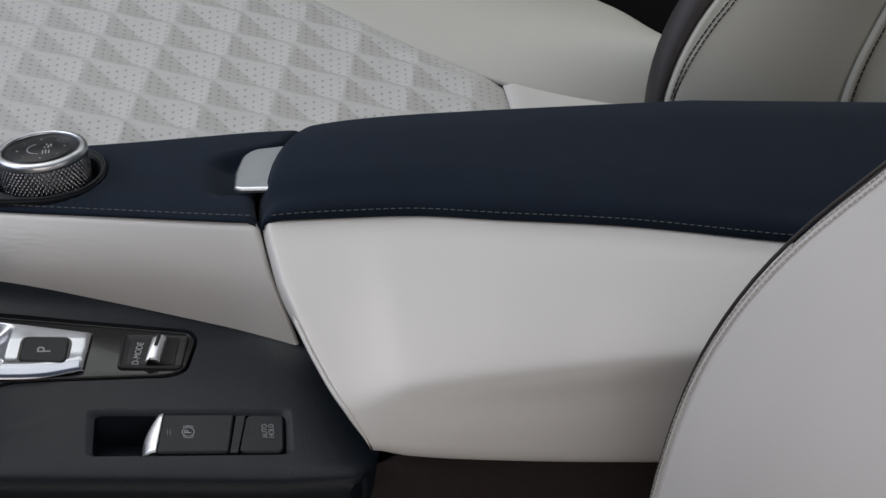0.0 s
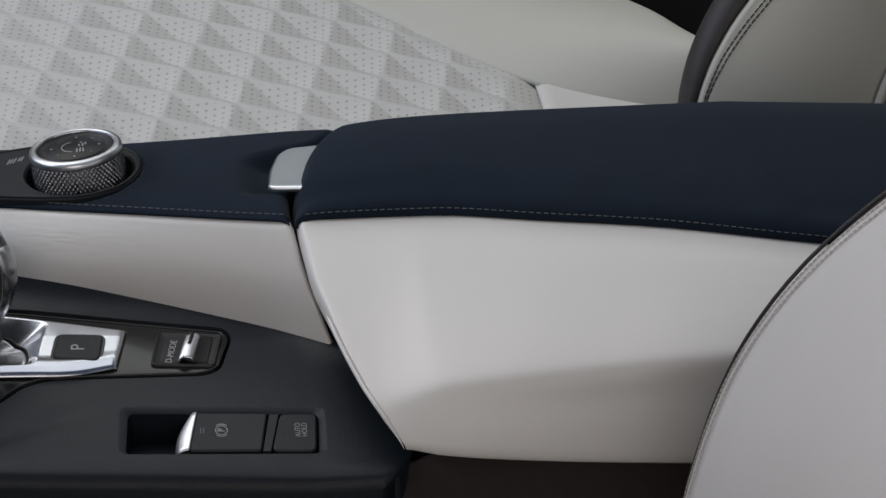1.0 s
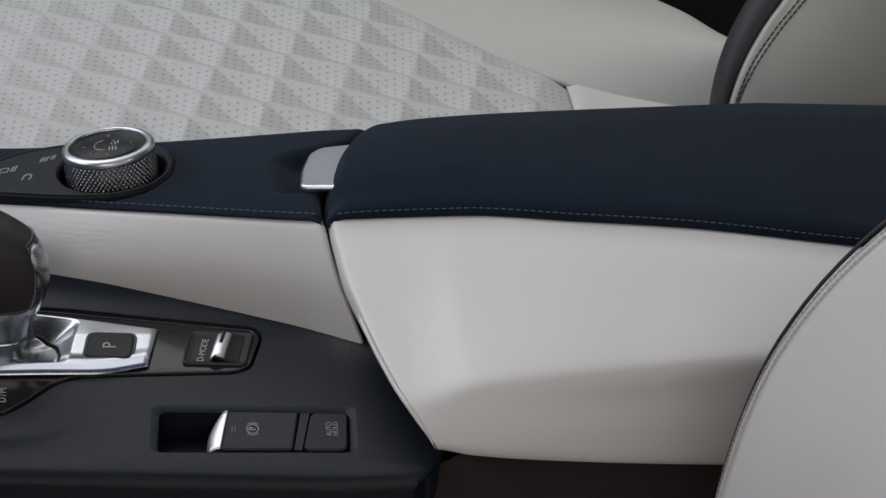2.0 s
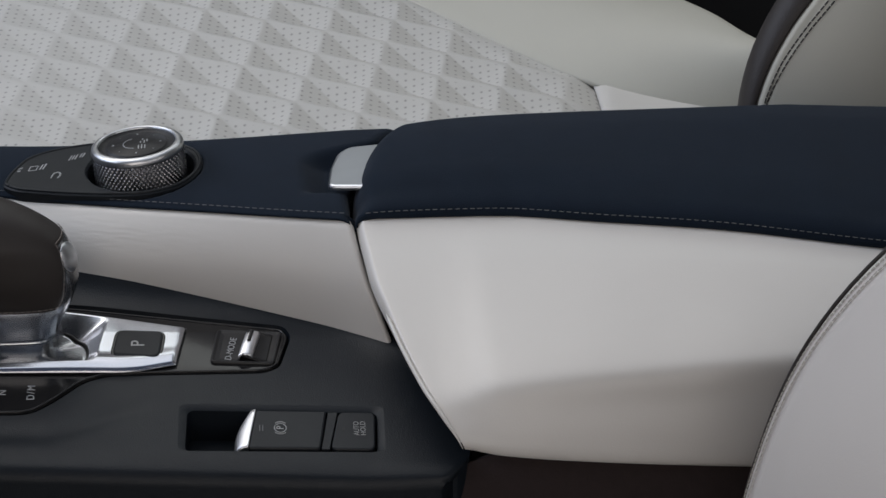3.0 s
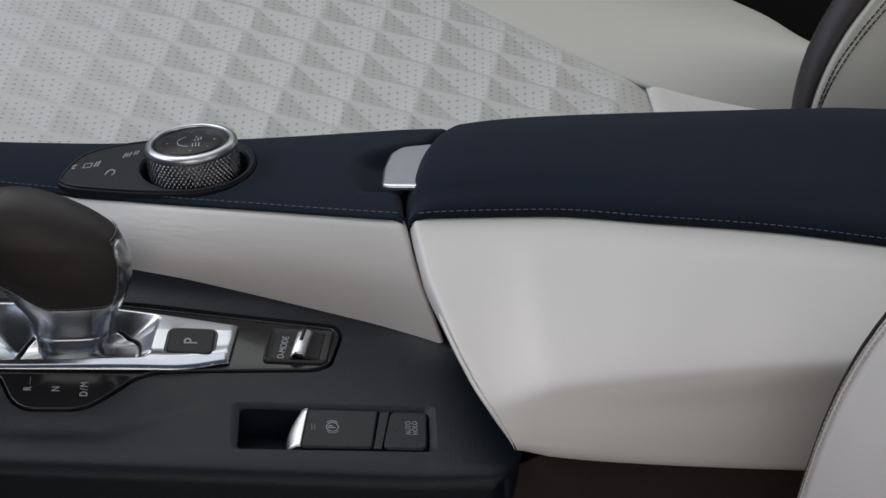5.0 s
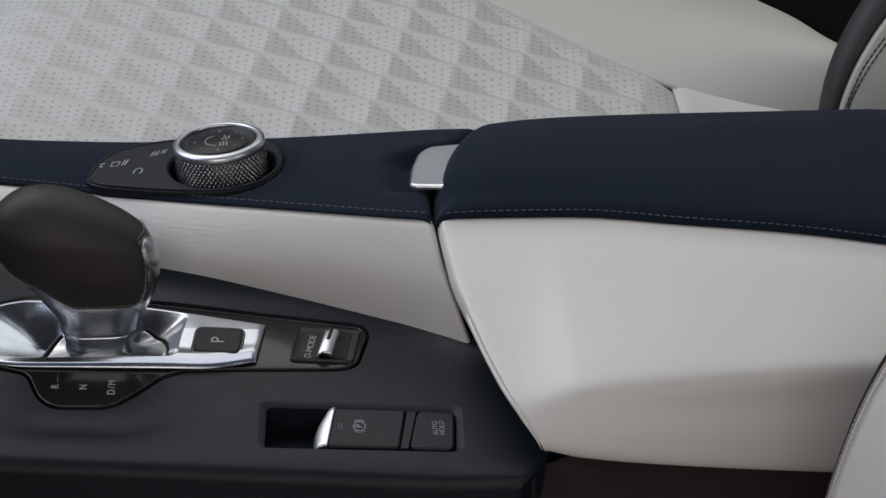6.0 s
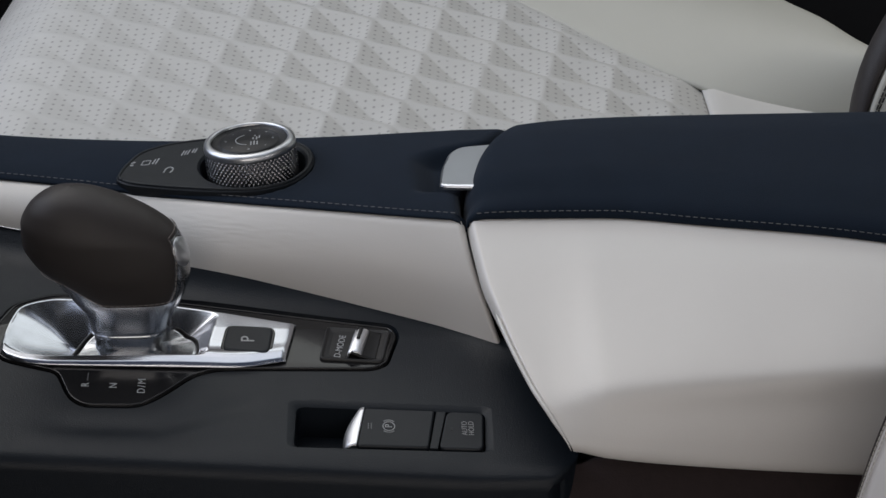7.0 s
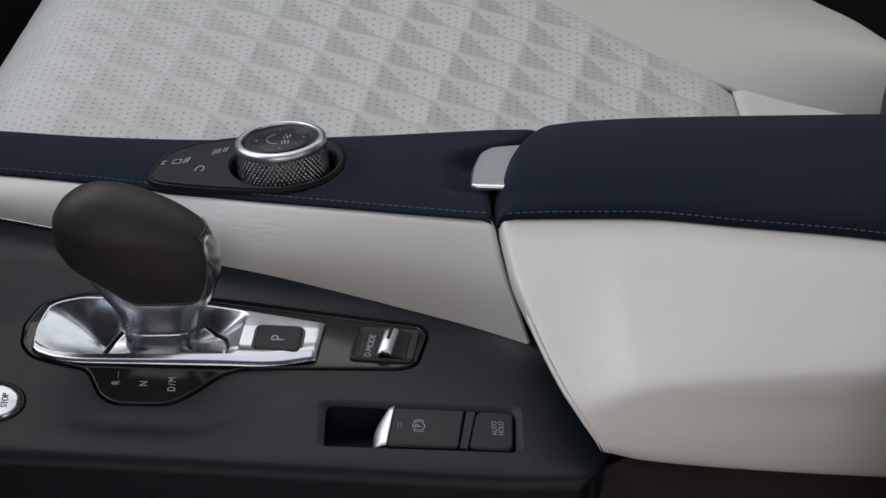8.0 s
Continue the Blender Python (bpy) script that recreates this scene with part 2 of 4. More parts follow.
def lettering(name, text, at, size, m_rot, mat, parent, bold=0.0, spacing=1.0):
    """Printed characters, laid flat at a place and turned by m_rot."""
    cu = bpy.data.curves.new("letters", "FONT")
    cu.body, cu.size, cu.align_x, cu.align_y, cu.extrude, cu.offset = text, size, "CENTER", "CENTER", 0.00006, bold
    cu.space_character = spacing
    cu.space_line = 0.85
    tmp = bpy.data.objects.new("letters", cu)
    scene.collection.objects.link(tmp)
    bpy.context.view_layer.update()
    me = bpy.data.meshes.new_from_object(tmp.evaluated_get(bpy.context.evaluated_depsgraph_get()))
    bpy.data.objects.remove(tmp)
    me.transform(Matrix.Translation(at) @ m_rot)
    return link_mesh(name, me, mat, parent, smooth=False)


def cut(ob, cutter_bm):
    """Takes the cutter's body out of a closed mesh for good."""
    me = bpy.data.meshes.new("cutter")
    bmesh.ops.recalc_face_normals(cutter_bm, faces=cutter_bm.faces)
    cutter_bm.to_mesh(me)
    cutter_bm.free()
    c = new("cutter", me)
    mod = ob.modifiers.new("cut", "BOOLEAN")
    mod.operation, mod.solver, mod.object = "DIFFERENCE", "EXACT", c
    bpy.context.view_layer.update()
    done = bpy.data.meshes.new_from_object(ob.evaluated_get(bpy.context.evaluated_depsgraph_get()))
    ob.modifiers.remove(mod)
    bpy.data.objects.remove(c)
    ob.data = done


# ---- the cabin round the seats ----
def wall(name, x0, x1, y0, y1, z0, z1, mat, label, category="wall"):
    bm = bmesh.new()
    bmesh.ops.create_cube(bm, size=1, matrix=Matrix.LocRotScale(((x0 + x1) / 2, (y0 + y1) / 2, (z0 + z1) / 2), None, (x1 - x0, y1 - y0, z1 - z0)))
    bmesh.ops.bevel(bm, geom=bm.edges[:], offset=0.01, segments=2, affect="EDGES")
    return tagged(part(name, bm, mat), label, category, kind="structure")


wall("floor", -1.1, 1.5, -0.72, 0.80, -0.04, 0.0, under, "dark brown-black carpeted car floor", "floor")
wall("wall_passenger_door", -1.0, 1.5, 0.80, 0.86, -0.04, 0.90, shell_mat, "dark passenger door trim beyond the seat", "door panel")
wall("wall_front", -0.60, -0.46, -0.72, 0.80, -0.04, 0.48, shell_mat, "dark bulkhead under the windscreen", "wall")
# unseen box in the dashboard's place, added to shade the driver bolster
wall("wall_light_block", -0.46, -0.360, -0.70, -0.120, 0.45, 0.82, shell_mat, "unseen dark block that keeps windscreen light off the driver bolster", "dashboard")
# unseen box ahead of the console, added to cut windscreen light on its flank
wall("wall_flank_block", -0.46, -0.365, -0.118, 0.115, 0.34, 0.57, shell_mat, "unseen dark block that shades the front of the console", "dashboard")
wall("wall_rear", 1.5, 1.56, -0.72, 0.80, -0.04, 1.2, shell_mat, "dark rear wall of the cabin", "wall")
# unseen ceiling panel, added to dim the light towards the rear
wall("ceiling", 0.45, 1.5, -0.70, 0.84, 1.30, 1.34, headliner, "unseen pale cloth headliner behind the overhead lamp", "ceiling")


# ---- centre console ----
seam_y = curve([-0.33, -0.2208, -0.1946, -0.1175, -0.0681, -0.0196, 0.02], [0.096, 0.0698, 0.0620, 0.0353, 0.0208, 0.0066, -0.004])
far_y = curve([-0.33, -0.2269, -0.1731, -0.1206, -0.0427, 0.03], [0.150, 0.1192, 0.1058, 0.0978, 0.0945, 0.0950])
foot_y = curve([-0.33, -0.22, -0.1175, -0.068, -0.02, 0.0135, 0.06], [0.077, 0.0550, 0.0175, 0.0055, -0.0110, -0.0305, -0.060])
foot_z = curve([-0.33, -0.22, -0.1175, -0.068, -0.02, 0.0135, 0.06], [0.4040, 0.3968, 0.3907, 0.3839, 0.3777, 0.3757, 0.372])


def deck(x, y):
    """Height of the dark lower deck, which falls to the rear and to the driver."""
    return 0.374 - 0.05 * min(x, 0) + 0.13 * min(0, y + 0.02)


def deck_full(x, y):
    fy = foot_y(x)
    lift = foot_z(x) - deck(x, fy)
    return deck(x, y) + lift * math.exp(-max(fy - y, 0) / 0.007)


def pad_z(x):
    return 0.42 + 0.04 * min(x, 0.0)


arm_front_top = curve([0.0, 0.02, 0.04, 0.0625, 0.075, 0.087, 0.10], [-0.0006, -0.0010, 0.0028, 0.0100, 0.0155, 0.0225, 0.031])


def arm_front(y):
    """The forward edge of the armrest in plan."""
    return arm_front_top(y) if y >= 0 else arm_front_side(y)


arm_front_side = curve([-0.125, -0.1095, -0.1060, -0.1015, -0.0782, -0.0543, -0.0328, -0.0172, 0.0], [0.060, 0.0400, 0.0336, 0.0286, 0.0180, 0.0102, 0.0043, 0.0022, 0.0])

console = thing("centre_console", (-0.1, 0.0, 0.0), "charcoal centre console with cream leather flank and navy suede top pad", "console")

DIAL = (-0.0930, 0.0600)
TILT_PAD = Matrix.Rotation(radians(-2.5), 4, "X") @ Matrix.Rotation(radians(-4.6), 4, "Y")


def pad_section(x, v):
    """Across the pad: near lip, crown, far lip, far flank."""
    a, b = seam_y(x), far_y(x)
    if v < 0.1:
        t = v / 0.1
        return a + 0.0004 * (1 - t), pad_z(x) - 0.0009 * (1 - t)
    if v < 0.85:
        t = (v - 0.1) / 0.75
        w = 0.5 - 0.5 * math.cos(math.pi * t)
        return a + (b - a - 0.004) * w, pad_z(x) + 0.0035 * max(0, math.sin(math.pi * w)) ** 0.5
    t = (v - 0.85) / 0.15
    return b - 0.004 + 0.006 * math.sin(t * math.pi / 2), pad_z(x) - 0.045 * t ** 2


def pad_point(u, v):
    # the rear end follows the armrest's forward edge and rolls down into the gap
    y, z = pad_section(0.0, v)
    end = arm_front(max(y, 0.0)) - 0.0010
    x = -0.33 + u * (end + 0.33)
    y, z = pad_section(x, v)
    back = end - x
    if back < 0.006:
        z -= 0.006 * (1 - math.sqrt(max(0, 1 - (1 - back / 0.006) ** 2)))
    # hollow under the dial's plate and in front of the latch
    dx, dy = x - DIAL[0], y - DIAL[1]
    r = math.hypot(dx, dy)
    if r < 0.0280:
        z -= 0.016 * (1 - soft_step(0.0245, 0.0280, r))
    hx = soft_step(-0.025, -0.009, x) * (1 - soft_step(0.059, 0.070, y - (x + 0.004) * 0.35)) * soft_step(0.0235, 0.0300, y)
    z -= 0.0075 * hx
    return x, y, z


top_pad = thick(link_mesh("top_pad", sheet(pad_point, 260, 90), navy, console, "navy suede pad with grey stitching"), 0.003)


def flank_point(u, v):
    x = -0.33 + u * 0.3296
    x1 = x + v ** 1.3 * 0.0163 * soft_step(-0.10, -0.0004, x)
    y0, z0 = seam_y(x) + 0.0004, pad_z(x) - 0.0007
    y1, z1 = foot_y(x1), foot_z(x1) - 0.003
    bow = math.sin(math.pi * v)
    full = soft_step(-0.20, -0.02, x)
    y = y0 + (y1 - y0) * v - (0.0042 + 0.0018 * full) * bow
    z = z0 + (z1 - z0) * v + (0.0018 + 0.0010 * full) * bow
    if v < 0.08:
        y += 0.002 * (1 - v / 0.08) ** 2
    # creased leather beside the shift lever
    k = math.exp(-((x + 0.105) / 0.032) ** 2 - ((v - 0.32) / 0.20) ** 2)
    y -= 0.00024 * k * noise.noise(Vector((x * 120, v * 34 + x * 70, 0)))
    y -= 0.0005 * noise.noise(Vector((x * 22, v * 2.2, 4.0)))
    # the rear end rolls into the gap
    back = -0.0004 - x
    if back < 0.0045:
        d = 1 - math.sqrt(max(0, 1 - (1 - back / 0.0045) ** 2))
        y += 0.005 * d
        z -= 0.006 * d
    return x1, y, z


thick(link_mesh("side_trim", sheet(flank_point, 300, 60), cream, console, "cream leather side trim with light creases"), 0.003)

strip = [(x, foot_y(x) - 0.0004, foot_z(x) - 0.0004) for x in np.linspace(-0.32, -0.150, 40)]
part("trim_strip", tube(strip, lambda u: 0.0005 * min(1, (1 - u) * 6 + 0.1)), smoked, console, "thin satin metal strip below the leather", smooth=True)

# the dark deck, a closed body out of which the switch wells are cut
near_y = curve([-0.33, -0.2024, -0.0681, 0.0217, 0.06], [-0.099, -0.1026, -0.1082, -0.1115, -0.1115])


def deck_body():
    nx, ny = 110, 70
    verts, top = [], []
    for i in range(nx + 1):
        x = -0.33 + 0.3705 * i / nx
        a, b = foot_y(x) + 0.006, near_y(x)
        c = soft_step(0.033, 0.0405, x)
        b += 0.006 * c ** 2
        end = soft_step(0.010, 0.0405, x)
        row = []
        for j in range(ny + 1):
            t = j / ny
            y = a + (b - a) * min(t / 0.9, 1)
            z = deck_full(x, min(y, a - 0.0))
            if t > 0.8:
                s = (t - 0.8) / 0.2
                y0 = a + (b - a) * (0.8 / 0.9)
                y = y0 + (b - y0) * math.sin(s * math.pi / 2)
                z = deck(x, y) - 0.0045 * (1 - math.cos(s * math.pi / 2)) - 0.0055 * max(0, s - 0.55)
            # a soft swell round the shift surround, falling away to the driver
            z -= 0.0011 * math.exp(-((y + 0.0830 - 0.45 * max(0, x + 0.128)) / 0.0055) ** 2) * soft_step(-0.185, -0.160, x) * (1 - soft_step(-0.105, -0.082, x))
            row.append(len(verts))
            verts.append((x - 0.008 * end * max(0, (t - 0.72) / 0.28) ** 2, y, z))
        top.append(row)
    low = []
    for i in range(nx + 1):
        row = []
        for j in range(ny + 1):
            x, y, z = verts[top[i][j]]
            row.append(len(verts))
            verts.append((x, y, 0.335))
        low.append(row)
    faces = []
    for i in range(nx):
        for j in range(ny):
            faces.append((top[i][j], top[i][j + 1], top[i + 1][j + 1], top[i + 1][j]))
            faces.append((low[i][j], low[i + 1][j], low[i + 1][j + 1], low[i][j + 1]))
        faces.append((top[i][0], top[i + 1][0], low[i + 1][0], low[i][0]))
        faces.append((top[i][ny], low[i][ny], low[i + 1][ny], top[i + 1][ny]))
    for j in range(ny):
        faces.append((top[0][j], low[0][j], low[0][j + 1], top[0][j + 1]))
        faces.append((top[nx][j], top[nx][j + 1], low[nx][j + 1], low[nx][j]))
    return mesh_of(verts, faces)


lower_deck = link_mesh("lower_deck", deck_body(), charcoal, console, "charcoal soft-touch lower deck")

SURROUND = rounded([(-0.2018, -0.020), (-0.1955, 0.000), (-0.180, 0.0095), (-0.160, 0.0100), (-0.1176, 0.0035), (-0.0330, -0.0130), (-0.0305, -0.0200), (-0.0355, -0.0400), (-0.0420, -0.0436),
                    (-0.106, -0.0458), (-0.116, -0.0500), (-0.1285, -0.0640), (-0.1374, -0.0712), (-0.1603, -0.0716), (-0.1665, -0.0660), (-0.1725, -0.0500), (-0.180, -0.0478), (-0.1960, -0.0425), (-0.2014, -0.0345)], 0.006)
WELL = rounded([(-0.0735, -0.0665), (0.0042, -0.0683), (0.0030, -0.0938), (-0.0745, -0.0925)], 0.0035)
WELL_FLARE = rounded([(-0.0775, -0.0635), (0.0080, -0.0650), (0.0066, -0.0955), (-0.0785, -0.0945)], 0.005)


def pit(outline, flare, depth, lip):
    bm = bmesh.new()
    rings = []
    for pts, h in ((outline, -depth), (outline, -lip), (flare, 0.0006), (flare, 0.02)):
        rings.append([bm.verts.new((x, y, deck(x, y) + h)) for x, y in pts])
    k = len(outline)
    for a, b in zip(rings, rings[1:]):
        for i in range(k):
            bm.faces.new((a[i - 1], a[i], b[i], b[i - 1]))
    bm.faces.new(rings[-1])
    bm.faces.new(list(reversed(rings[0])))
    return bm


cut(lower_deck, pit(WELL, WELL_FLARE, 0.016, 0.0016))
cut(lower_deck, pit(SURROUND, inset(SURROUND, -0.0010), 0.022, 0.0010))
START = (-0.2088, -0.0716)
cut(lower_deck, pit(disc(*START, 0.0128), disc(*START, 0.0142), 0.008, 0.001))

lower_deck.data.polygons.foreach_set("use_smooth", [True] * len(lower_deck.data.polygons))
lower_deck.data.set_sharp_from_angle(angle=radians(42))

# below the deck and the armrest
for x0, x1, y0, y1, z1 in ((-0.026, 0.40, 0.022, 0.084, 0.404), (0.020, 0.40, -0.020, 0.022, 0.392), (0.042, 0.40, -0.085, -0.020, 0.366)):
    core = bmesh.new()
    bmesh.ops.create_cube(core, size=1, matrix=Matrix.LocRotScale(((x0 + x1) / 2, (y0 + y1) / 2, z1 / 2 + 0.025), None, (x1 - x0, y1 - y0, z1 - 0.05)))
    part("core", core, black_satin, console, "black inner body")
base = bmesh.new()
bmesh.ops.create_cube(base, size=1, matrix=Matrix.LocRotScale((-0.145, 0.0, 0.168), None, (0.37, 0.19, 0.336)))
part("front_base", base, shell_mat, console, "black plastic lower side")


def skirt(u, v):
    x = 0.0240 + u * 0.468
    z = (0.3600 + 0.006 * soft_step(0.036, 0.052, x)) * (1 - v)
    y = -0.1005 - 0.010 * u - 0.016 * soft_step(0, 0.12, v) + 0.02 * v
    return x, y, z


thick(link_mesh("rear_skirt", sheet(skirt, 30, 20), under, console, "brown-black carpeted side below the armrest"), 0.004)

pad_line = spline([(x, seam_y(x) + 0.0023, pad_z(x) + 0.0019) for x in np.linspace(-0.30, -0.004, 40)])
stitches("pad_stitching", pad_line, 0.30, 0.0031, thread_light, console, r=0.00016, label="fine grey stitching along the pad")

# ---- armrest ----
armrest = thing("armrest", (0.15, 0.0, 0.30), "padded armrest lid, navy suede top over cream leather side", "armrest")
arm_seam = curve([-0.01, 0.0, 0.0567, 0.104, 0.151, 0.2166, 0.46], [0.001, 0.001, 0.0, -0.0096, -0.020, -0.042, -0.110])


def arm_cap(x):
    s = arm_seam(x)
    return spline([(s, 0.4203), (s + 0.0012, 0.4240), (s + 0.008, 0.4285), (0.026 + 0.5 * s, 0.4340), (0.052, 0.4362), (0.075, 0.4328), (0.086, 0.4268), (0.0935, 0.417), (0.097, 0.400), (0.098, 0.370)])


def arm_top_point(u, v):
    r, rz = 0.010, 0.016
    if u < 0.12:
        a = u / 0.12 * math.pi / 2
        s, drop = r * (1 - math.cos(a)), rz * (1 - math.sin(a))
    else:
        s, drop = r + (u - 0.12) / 0.88 * 0.44, 0.0
    cap = _caps[min(int(s / 0.45 * 40), 40)]
    y0, _ = cap(v)
    x = arm_front(max(y0, 0)) + s
    y, z = arm_cap(x)(v) if s < 0.05 else _caps_fine(x, v)
    edge = soft_step(0.0, 0.12, v)
    z -= drop * (0.25 + 0.75 * edge) + 0.0055 * math.exp(-s / 0.022) * edge
    z -= 0.062 * max(0, x - 0.20) * edge
    return x, y, z


_caps = [arm_cap(0.45 * k / 40) for k in range(41)]


def _caps_fine(x, v):
    k = min(max(x / 0.45 * 40, 0), 39.999)
    i = int(k)
    a, b = _caps[i](v), _caps[i + 1](v)
    return tuple(p + (q - p) * (k - i) for p, q in zip(a, b))


thick(link_mesh("top_cover", sheet(arm_top_point, 110, 80), navy, armrest, "navy suede lid cover with grey stitching"), 0.004)

crease_z = curve([0.0, 0.036, 0.048, 0.082, 0.116, 0.16, 0.46], [0.3835, 0.3872, 0.3915, 0.3953, 0.3975, 0.4003, 0.409])
hem_z = curve([0.0, 0.037, 0.046, 0.09, 0.15, 0.46], [0.3782, 0.3752, 0.3720, 0.3660, 0.3610, 0.343])


def arm_side_section(x):
    s = arm_seam(x)
    cz, hz = crease_z(x), hem_z(x)
    d = -0.096 - s
    return spline([(s + 0.0015, 0.4205), (s - 0.0010, 0.4190), (s + d * 0.28, 0.4198 + (cz - 0.4198) * 0.28 + 0.0018), (s + d * 0.58, 0.4198 + (cz - 0.4198) * 0.58 + 0.0026),
                   (-0.0895, cz + 0.0042), (-0.0975, cz + 0.0002), (-0.1025, hz + 0.66 * (cz - hz)), (-0.1075, hz + 0.26 * (cz - hz)), (-0.1095, hz), (-0.1085, hz - 0.0025), (-0.100, hz - 0.0035)])


_sides = [arm_side_section(0.46 * k / 46) for k in range(47)]


def arm_edge_raw(v):
    """The forward edge of the side; below the crease it runs on straight to the hem's corner."""
    rows = [_sides[3](v * k / 30) for k in range(31)]
    if v < 0.76:
        return arm_front_side(min(max(min(r[0] for r in rows), -0.118), 0.0))
    y1, z1 = _sides[3](0.76)
    fall = max(0.47 * (y1 - y) + 0.883 * (z1 - z) for y, z in rows)
    return arm_front_side(y1) + 0.66 * fall


_edge = np.array([arm_edge_raw(k / 200) for k in range(201)])
_bell = np.exp(-(np.arange(-16, 17) / 6.5) ** 2)
_edge = np.convolve(np.pad(_edge, 16, mode="reflect", reflect_type="odd"), _bell / _bell.sum(), mode="valid")


def arm_edge(v):
    return float(np.interp(v, np.linspace(0, 1, 201), _edge))


def arm_side_point(u, v):
    # the forward edge is rounded, most at the top
    r = 0.0003 + 0.0014 * (1 - soft_step(0.72, 0.88, v)) + 0.0014 * (1 - soft_step(0.30, 0.70, v))
    if u < 0.08:
        a = u / 0.08 * math.pi / 2
        s, drop = r * (1 - math.cos(a)), 2.2 * r * (1 - math.sin(a)) * (1 - soft_step(0.70, 0.82, v))
    else:
        s, drop = r + (u - 0.08) / 0.92 * 0.41, 0.0
    x = arm_edge(v) + s
    k = min(max(x / 0.46 * 46, 0), 45.999)
    i = int(k)
    p, q = _sides[i](v), _sides[i + 1](v)
    y, z = (p[j] + (q[j] - p[j]) * (k - i) for j in (0, 1))
    y += 0.0004 * noise.noise(Vector((x * 14, v * 2, 1.0)))
    return x, y + drop * 0.45, z - drop * 0.9


thick(link_mesh("side_cover", sheet(arm_side_point, 150, 90), cream, armrest, "smooth cream leather side, folded along a soft crease"), 0.003)
piping = [Vector(arm_side_point(0.045, v)) + Vector((-0.0009, -0.0003, 0.0002)) for v in np.linspace(0.42, 0.93, 60)]
part("piping", tube(piping, lambda u: 0.0010 * min(1, u * 14 + 0.1, (1 - u) * 5 + 0.1)), cream, armrest, "thin cream piping on the forward edge", smooth=True)

arm_line = spline([(x, arm_seam(x) + 0.0009, 0.4236 - 0.0012 * math.exp(-x / 0.010)) for x in np.linspace(0.004, 0.42, 60)])
stitches("arm_stitching", arm_line, 0.42, 0.0031, thread_light, armrest, r=0.00016, label="fine grey stitching above the seam")

latch = slab(rounded([(-0.0112, 0.0240), (-0.0098, 0.0400), (-0.0060, 0.0555), (-0.0005, 0.0615), (0.0200, 0.0625), (0.0080, 0.0205)], 0.003), lambda x, y: 0.4248 + 0.05 * x, -0.0010, 0.0012, 0.0011)
part("release_latch", latch, latch_silver, armrest, "satin silver release latch")

# ---- dial and its plate ----
dial_unit = thing("rotary_controller", (DIAL[0], DIAL[1], 0.41), "knurled steel rotary controller on a dark button plate", "controller")


def plate_ground(x, y):
    """The plate lies flat on the crown of the pad."""
    return pad_z(x) + 0.0029 


def plate_with_hole(outer, hole, ground, low, high, bevel):
    bm = bmesh.new()
    rings = []
    for pts, h in ((outer, low), (outer, high - bevel), (inset(outer, bevel), high)):
        rings.append([bm.verts.new((x, y, ground(x, y) + h)) for x, y in pts])
    holes = []
    for pts, h in ((inset(hole, -bevel), high), (hole, high - bevel), (hole, -0.010)):
        holes.append([bm.verts.new((x, y, ground(x, y) + h)) for x, y in pts])
    for seq in (rings, holes):
        for a, b in zip(seq, seq[1:]):
            for i in range(len(a)):
                bm.faces.new((a[i - 1], a[i], b[i], b[i - 1]))
    edges = []
    for ring in (rings[-1], holes[0]):
        for i in range(len(ring)):
            edges.append(bm.edges.get((ring[i - 1], ring[i])))
    bmesh.ops.triangle_fill(bm, edges=edges, use_beauty=True)
    return bm


PLATE_KNOTS = [(-0.154, 0.051), (-0.1518, 0.0615), (-0.145, 0.0775), (-0.133, 0.0845), (-0.118, 0.0875), (-0.096, 0.0890), (-0.079, 0.0845), (-0.068, 0.0745), (-0.065, 0.063),
               (-0.0672, 0.0505), (-0.0745, 0.0385), (-0.090, 0.0322), (-0.110, 0.0345), (-0.130, 0.0395), (-0.147, 0.0450)]
PLATE = rounded(PLATE_KNOTS, 0.012, 4)
part("button_plate", plate_with_hole(PLATE, disc(DIAL[0], DIAL[1] - 0.0006, 0.0238), plate_ground, -0.006, 0.0012, 0.0010), button_grey, dial_unit, "dark grey button plate", smooth=False)
edge = inset(PLATE, 0.0013)
part("plate_rim", tube([(x, y, plate_ground(x, y) + 0.0010) for x, y in edge + edge[:1]], 0.0008, 8), button_grey, dial_unit, "raised rim of the plate", smooth=True)
DM = Matrix.Translation((DIAL[0], DIAL[1], pad_z(DIAL[0]))) @ TILT_PAD
part("well", lathe([(0.0, -0.0125), (0.0250, -0.0125), (0.0255, -0.002)], DM), black_satin, dial_unit, "black well round the dial", smooth=True)


def knurl(u, v):
    n, rows = 60, 8
    a = 2 * math.pi * v
    s, t = v * n, u * rows
    h = max(0.0, 1 - 1.25 * abs(((s + t) % 1) - 0.5) * 2) * max(0.0, 1 - 1.25 * abs(((s - t) % 1) - 0.5) * 2)
    r = 0.0199 + 0.0009 * h
    return tuple(DM @ Vector((r * math.cos(a), r * math.sin(a), -0.0095 + 0.0220 * u)))


